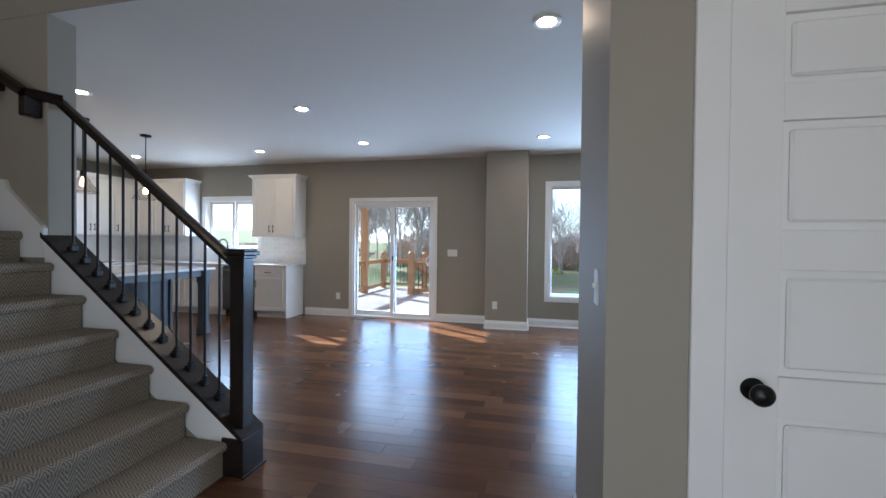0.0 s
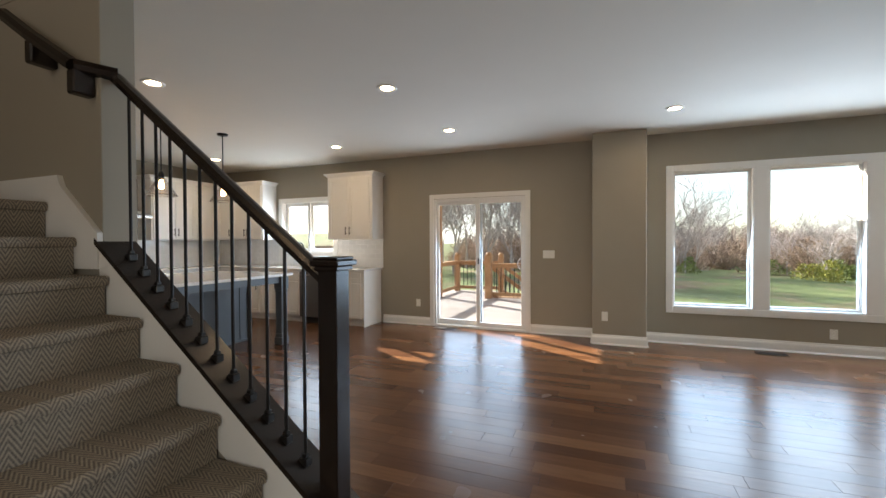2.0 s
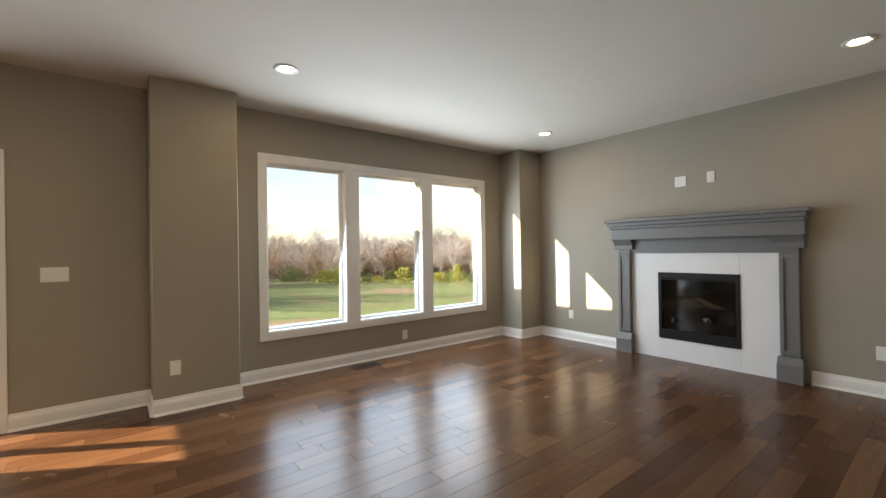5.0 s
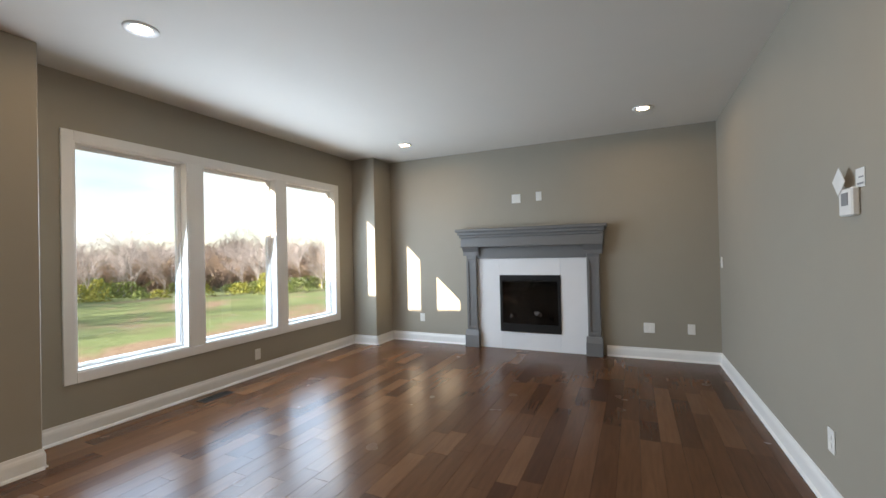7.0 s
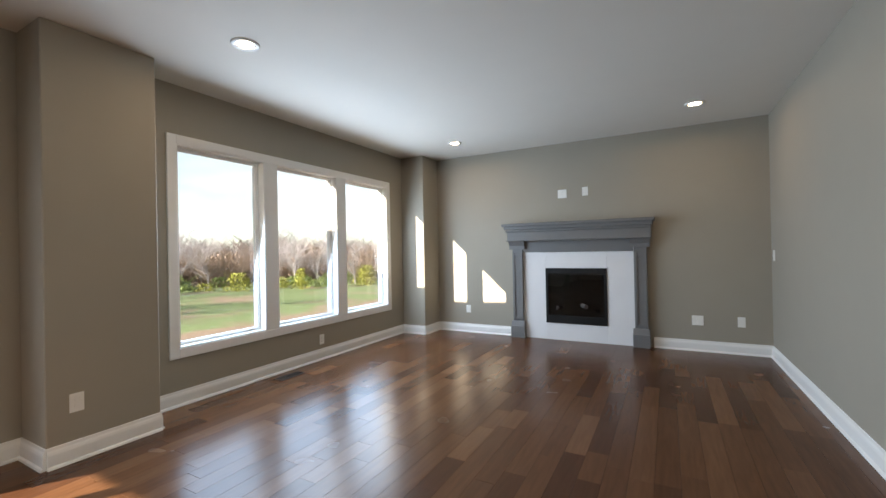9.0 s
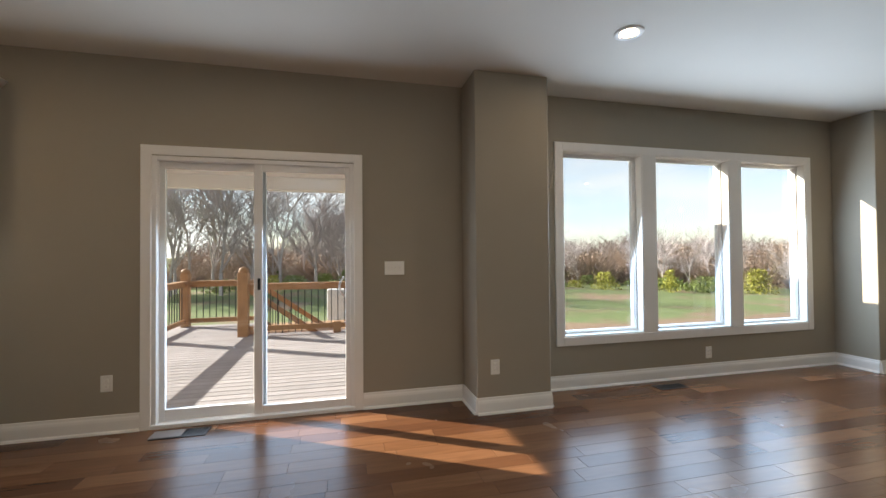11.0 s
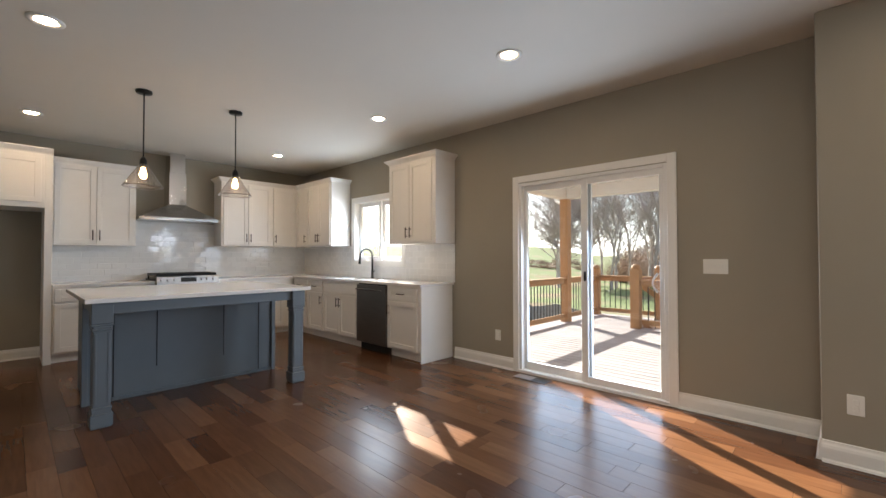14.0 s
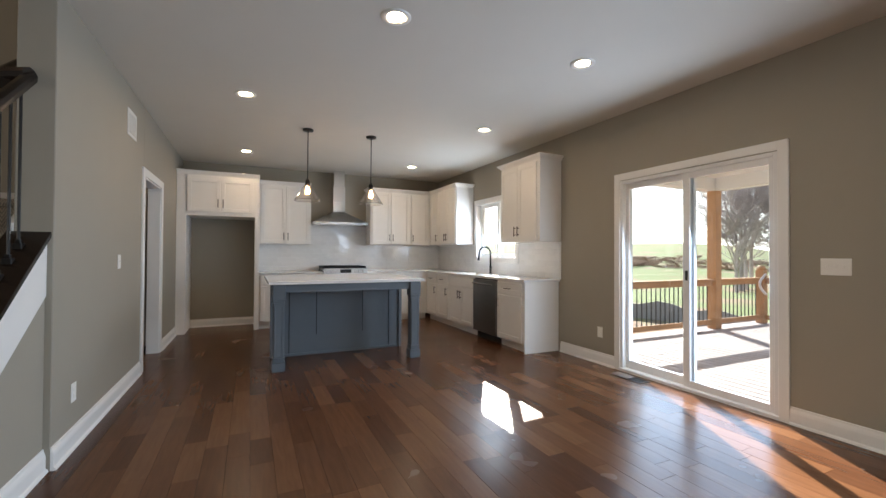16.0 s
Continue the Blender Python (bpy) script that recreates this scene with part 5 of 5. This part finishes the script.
plate(XE, 2.49, 0.375, 0.075, 0.118, "-x", "white outlet plate low on the wall", "outlet")
plate(XE, 5.98, 0.36, 0.075, 0.118, "-x", "white outlet plate low on the wall", "outlet")
plate(0.35, YF, 1.157, 0.165, 0.115, "y", "white three-gang switch plate on the grey wall", "light_switch", cat="switch")
plate(1.10, YF, 0.35, 0.075, 0.118, "y", "white outlet plate low on the wall", "outlet")
plate(3.80, YF, 1.15, 0.075, 0.118, "y", "white switch plate near the room corner", "light_switch", cat="switch")
plate(HALL_X, 1.58, 1.178, 0.075, 0.118, "-x", "white switch plate on the hall wall end", "light_switch", cat="switch")
plate(-4.40, YK, 1.15, 0.075, 0.118, "y", "white switch plate beside the doorway", "light_switch", cat="switch")
plate(-3.44, YK, 0.345, 0.075, 0.118, "y", "white outlet plate low on the wall", "outlet")

th = thing("thermostat", (0.83, YF, 1.45), "white thermostat with paper tags stuck behind it", "thermostat")
part("housing", box((0.745, YF, 1.445), (0.865, YF + 0.03, 1.565), 0.006), M_PLASTIC, th)
part("screen", box((0.775, YF + 0.03, 1.49), (0.835, YF + 0.032, 1.545)), M_GREY, th, "grey display")
part("paper_tag", box((-0.045, 0, -0.045), (0.045, 0.002, 0.045), 0, Matrix.Translation((0.85, YF + 0.032, 1.60)) @ Matrix.Rotation(radians(40), 4, "Y")), M_PAPER, th, "white paper tag")
part("paper_tag", box((0.70, YF + 0.001, 1.56), (0.775, YF + 0.003, 1.64)), M_PAPER, th, "printed paper card")
part("printing", bx(box((0.71, YF + 0.003, 1.572), (0.765, YF + 0.0035, 1.58)), (0.71, YF + 0.003, 1.60), (0.75, YF + 0.0035, 1.606)), M_GREY, th)


def floor_vent(x0, x1, y0_, y1_, cover):
    t = thing("floor_vent", ((x0 + x1) / 2, (y0_ + y1_) / 2, 0), "brown slotted floor register" if not cover else "floor register with a pale cover plate", "vent", "floor vents")
    part("grille", ring_flat(x0, x1, y0_, y1_, 0.018), M_BRONZE, t)
    part("duct", box((x0 + 0.015, y0_ + 0.015, -0.002), (x1 - 0.015, y1_ - 0.015, 0.002)), M_DARK, t)
    k = int((x1 - x0 - 0.036) / 0.02)
    for i in range(1, k):
        x = x0 + 0.018 + (x1 - x0 - 0.036) * i / k
        part("slat", box((x - 0.003, y0_ + 0.018, 0.001), (x + 0.003, y1_ - 0.018, 0.004)), M_BRONZE, t)
    if cover:
        part("cover_plate", box((x0 - 0.006, y0_ + 0.012, 0.0055), (x0 + (x1 - x0) * 0.55, y1_ - 0.012, 0.008), 0.001), M_REGISTER, t, "pale cover plate")


def ring_flat(x0, x1, y0_, y1_, w):
    b = box((x0, y0_, -0.001), (x0 + w, y1_, 0.005), 0.001)
    bx(b, (x1 - w, y0_, -0.001), (x1, y1_, 0.005), 0.001), bx(b, (x0 + w, y0_, -0.001), (x1 - w, y0_ + w, 0.005), 0.001), bx(b, (x0 + w, y1_ - w, -0.001), (x1 - w, y1_, 0.005), 0.001)
    return b


floor_vent(-3.22, -2.86, 6.68, 6.83, True)
floor_vent(0.935, 1.245, 6.64, 6.78, False)
wv = thing("wall_vent", (-4.75, YK, 2.33), "white return-air grille high on the wall", "vent")
b = box((-4.90, YK, 2.29), (-4.60, YK + 0.008, 2.32), 0.002)
bx(b, (-4.90, YK, 2.50), (-4.60, YK + 0.008, 2.53), 0.002), bx(b, (-4.90, YK, 2.32), (-4.87, YK + 0.008, 2.50), 0.002), bx(b, (-4.63, YK, 2.32), (-4.60, YK + 0.008, 2.50), 0.002)
part("frame", b, M_PLASTIC, wv)
for i in range(9):
    z = 2.33 + i * 0.02
    part("slat", box((-4.87, YK + 0.001, z), (-4.63, YK + 0.007, z + 0.011)), M_PLASTIC, wv)

# ---- tiles and boards, piece by piece ----
grout_n = struct("backsplash_north", bx(box((XW, YN - 0.006, 0.915), (KW[0] - 0.076, YN - 0.0005, 1.40)), (KW[1] + 0.076, YN - 0.006, 0.915), (-4.21, YN - 0.0005, 1.40)), M_GROUT)
bx_n = box((KW[0] - 0.076, YN - 0.006, 0.915), (KW[1] + 0.076, YN - 0.0005, KW[2] - 0.076))
grout_n2 = struct("backsplash_sill", bx_n, M_GROUT)
grout_w = struct("backsplash_west", bx(box((XW + 0.0005, 3.442, 0.915), (XW + 0.006, 6.894, 1.405)), (XW + 0.0005, 4.273, 1.405), (XW + 0.006, 5.339, 1.745)), M_GROUT)
tile_mesh = {}


def tile(parent, axis, u0, u1, z0, z1):
    """One glazed tile; alike sizes share one mesh."""
    w, h = round(u1 - u0, 3), round(z1 - z0, 3)
    key = (axis, w, h)
    if key not in tile_mesh:
        b = bmesh.new()
        lo, hi = ((-w / 2, -0.003, -h / 2), (w / 2, 0.001, h / 2)) if axis == "x" else ((-0.001, -w / 2, -h / 2), (0.003, w / 2, h / 2))
        top = [Vector(c) for c in (lo, hi)]
        bx(b, lo, hi)
        for v in b.verts:
            front_side = v.co.y < -0.002 if axis == "x" else v.co.x > 0.002
            if front_side:
                v.co.z *= (h / 2 - 0.002) / (h / 2)
                if axis == "x":
                    v.co.x *= (w / 2 - 0.002) / (w / 2)
                else:
                    v.co.y *= (w / 2 - 0.002) / (w / 2)
        me = bpy.data.meshes.new("tile")
        b.to_mesh(me)
        b.free()
        me.materials.append(M_TILE)
        tile_mesh[key] = me
    c = ((u0 + u1) / 2, YN - 0.005, (z0 + z1) / 2) if axis == "x" else (XW + 0.005, (u0 + u1) / 2, (z0 + z1) / 2)
    ob = part("tile", (tile_mesh[key], c), None, parent)
    r = rng.uniform
    ob.rotation_euler = (r(-0.004, 0.004) if axis == "y" else r(-0.012, 0.012), r(-0.012, 0.012) if axis == "y" else 0, r(-0.014, 0.014))


TW, TH, GAP = 0.152, 0.076, 0.0022


def tiled(parent, axis, a, b, z0, z1):
    row = 0
    z = z0
    while z < z1 - 0.012:
        u = a - (TW / 2 if round((z - 0.918) / (TH + GAP)) % 2 else 0)
        while u < b:
            s, e = max(u, a), min(u + TW, b)
            if e - s > 0.02:
                tile(parent, axis, s, e - (0 if e == b else 0), z, min(z + TH, z1))
            u += TW + GAP
        z += TH + GAP


tiled(grout_w, "y", 3.445, 6.89, 0.918, 0.918 + 6 * (TH + GAP) - GAP)
tiled(grout_w, "y", 4.275, 5.337, 0.918 + 6 * (TH + GAP), 1.742)
tiled(grout_n, "x", XW + 0.01, KW[0] - 0.078, 0.918, 1.397)
tiled(grout_n, "x", KW[1] + 0.078, -4.213, 0.918, 1.392)
tiled(grout_n2, "x", KW[0] - 0.074, KW[1] + 0.074, 0.918, KW[2] - 0.077)

# floor boards of random lengths running east to west
BWID = 0.127
board_mesh = {}


def board_bm(b, x0, x1, y0_, y1_, dz=0.0):
    g, c = 0.0005, 0.0006
    z0, z1 = -0.02, dz
    vs = [b.verts.new(p) for p in ((x0 + g, y0_ + g, z0), (x1 - g, y0_ + g, z0), (x1 - g, y1_ - g, z0), (x0 + g, y1_ - g, z0),
                                   (x0 + g, y0_ + g, z1 - c), (x1 - g, y0_ + g, z1 - c), (x1 - g, y1_ - g, z1 - c), (x0 + g, y1_ - g, z1 - c),
                                   (x0 + g + c, y0_ + g + c, z1), (x1 - g - c, y0_ + g + c, z1), (x1 - g - c, y1_ - g - c, z1), (x0 + g + c, y1_ - g - c, z1))]
    for q in ((0, 1, 5, 4), (1, 2, 6, 5), (2, 3, 7, 6), (3, 0, 4, 7), (4, 5, 9, 8), (5, 6, 10, 9), (6, 7, 11, 10), (7, 4, 8, 11), (8, 9, 10, 11)):
        b.faces.new([vs[i] for i in q])


floor_ob = bpy.data.objects["floor"]
rest = bmesh.new()
lens = (0.35, 0.5, 0.65, 0.8, 0.95, 1.2)
rng = random.Random(11)
rows = []
y = -2.4
count = 0
while y < YN:
    ye = min(y + BWID, YN)
    spans = [(XW, XE)] if y >= YF - 0.1 else [(-4.55, 2.0)]
    for xa, xb in spans:
        x = xa - rng.uniform(0, 0.6)
        while x < xb:
            ln = rng.choice(lens)
            s, e = max(x, xa), min(x + ln, xb)
            near = 2.4 < (y + ye) / 2 < 6.0 and -4.6 < (s + e) / 2 < 2.0 and e - s == ln if False else (2.4 < y < 5.4 and -4.3 < (s + e) / 2 < 3.2)
            if near and count < 300 and abs(e - s - ln) < 1e-6 and abs(ye - y - BWID) < 1e-6:
                if ln not in board_mesh:
                    b = bmesh.new()
                    board_bm(b, -ln / 2, ln / 2, -BWID / 2, BWID / 2)
                    me = bpy.data.meshes.new("floor_board")
                    b.to_mesh(me)
                    b.free()
                    me.materials.append(M_PLANK)
                    board_mesh[ln] = me
                ob = part("floor_board", (board_mesh[ln], ((s + e) / 2, (y + ye) / 2, rng.uniform(-0.0002, 0.0002))), None, floor_ob)
                ob.rotation_euler = (rng.uniform(-0.0012, 0.0012), rng.uniform(-0.0002, 0.0002), 0)
                count += 1
            elif e - s > 0.01:
                board_bm(rest, s, e, y, ye, rng.uniform(-0.0003, 0.0001))
            x += ln
    y += BWID
# board ends in the doorway and by the patio door
tagged(part("floor_boards", rest, M_PLANKS, floor_ob), kind="stuff")
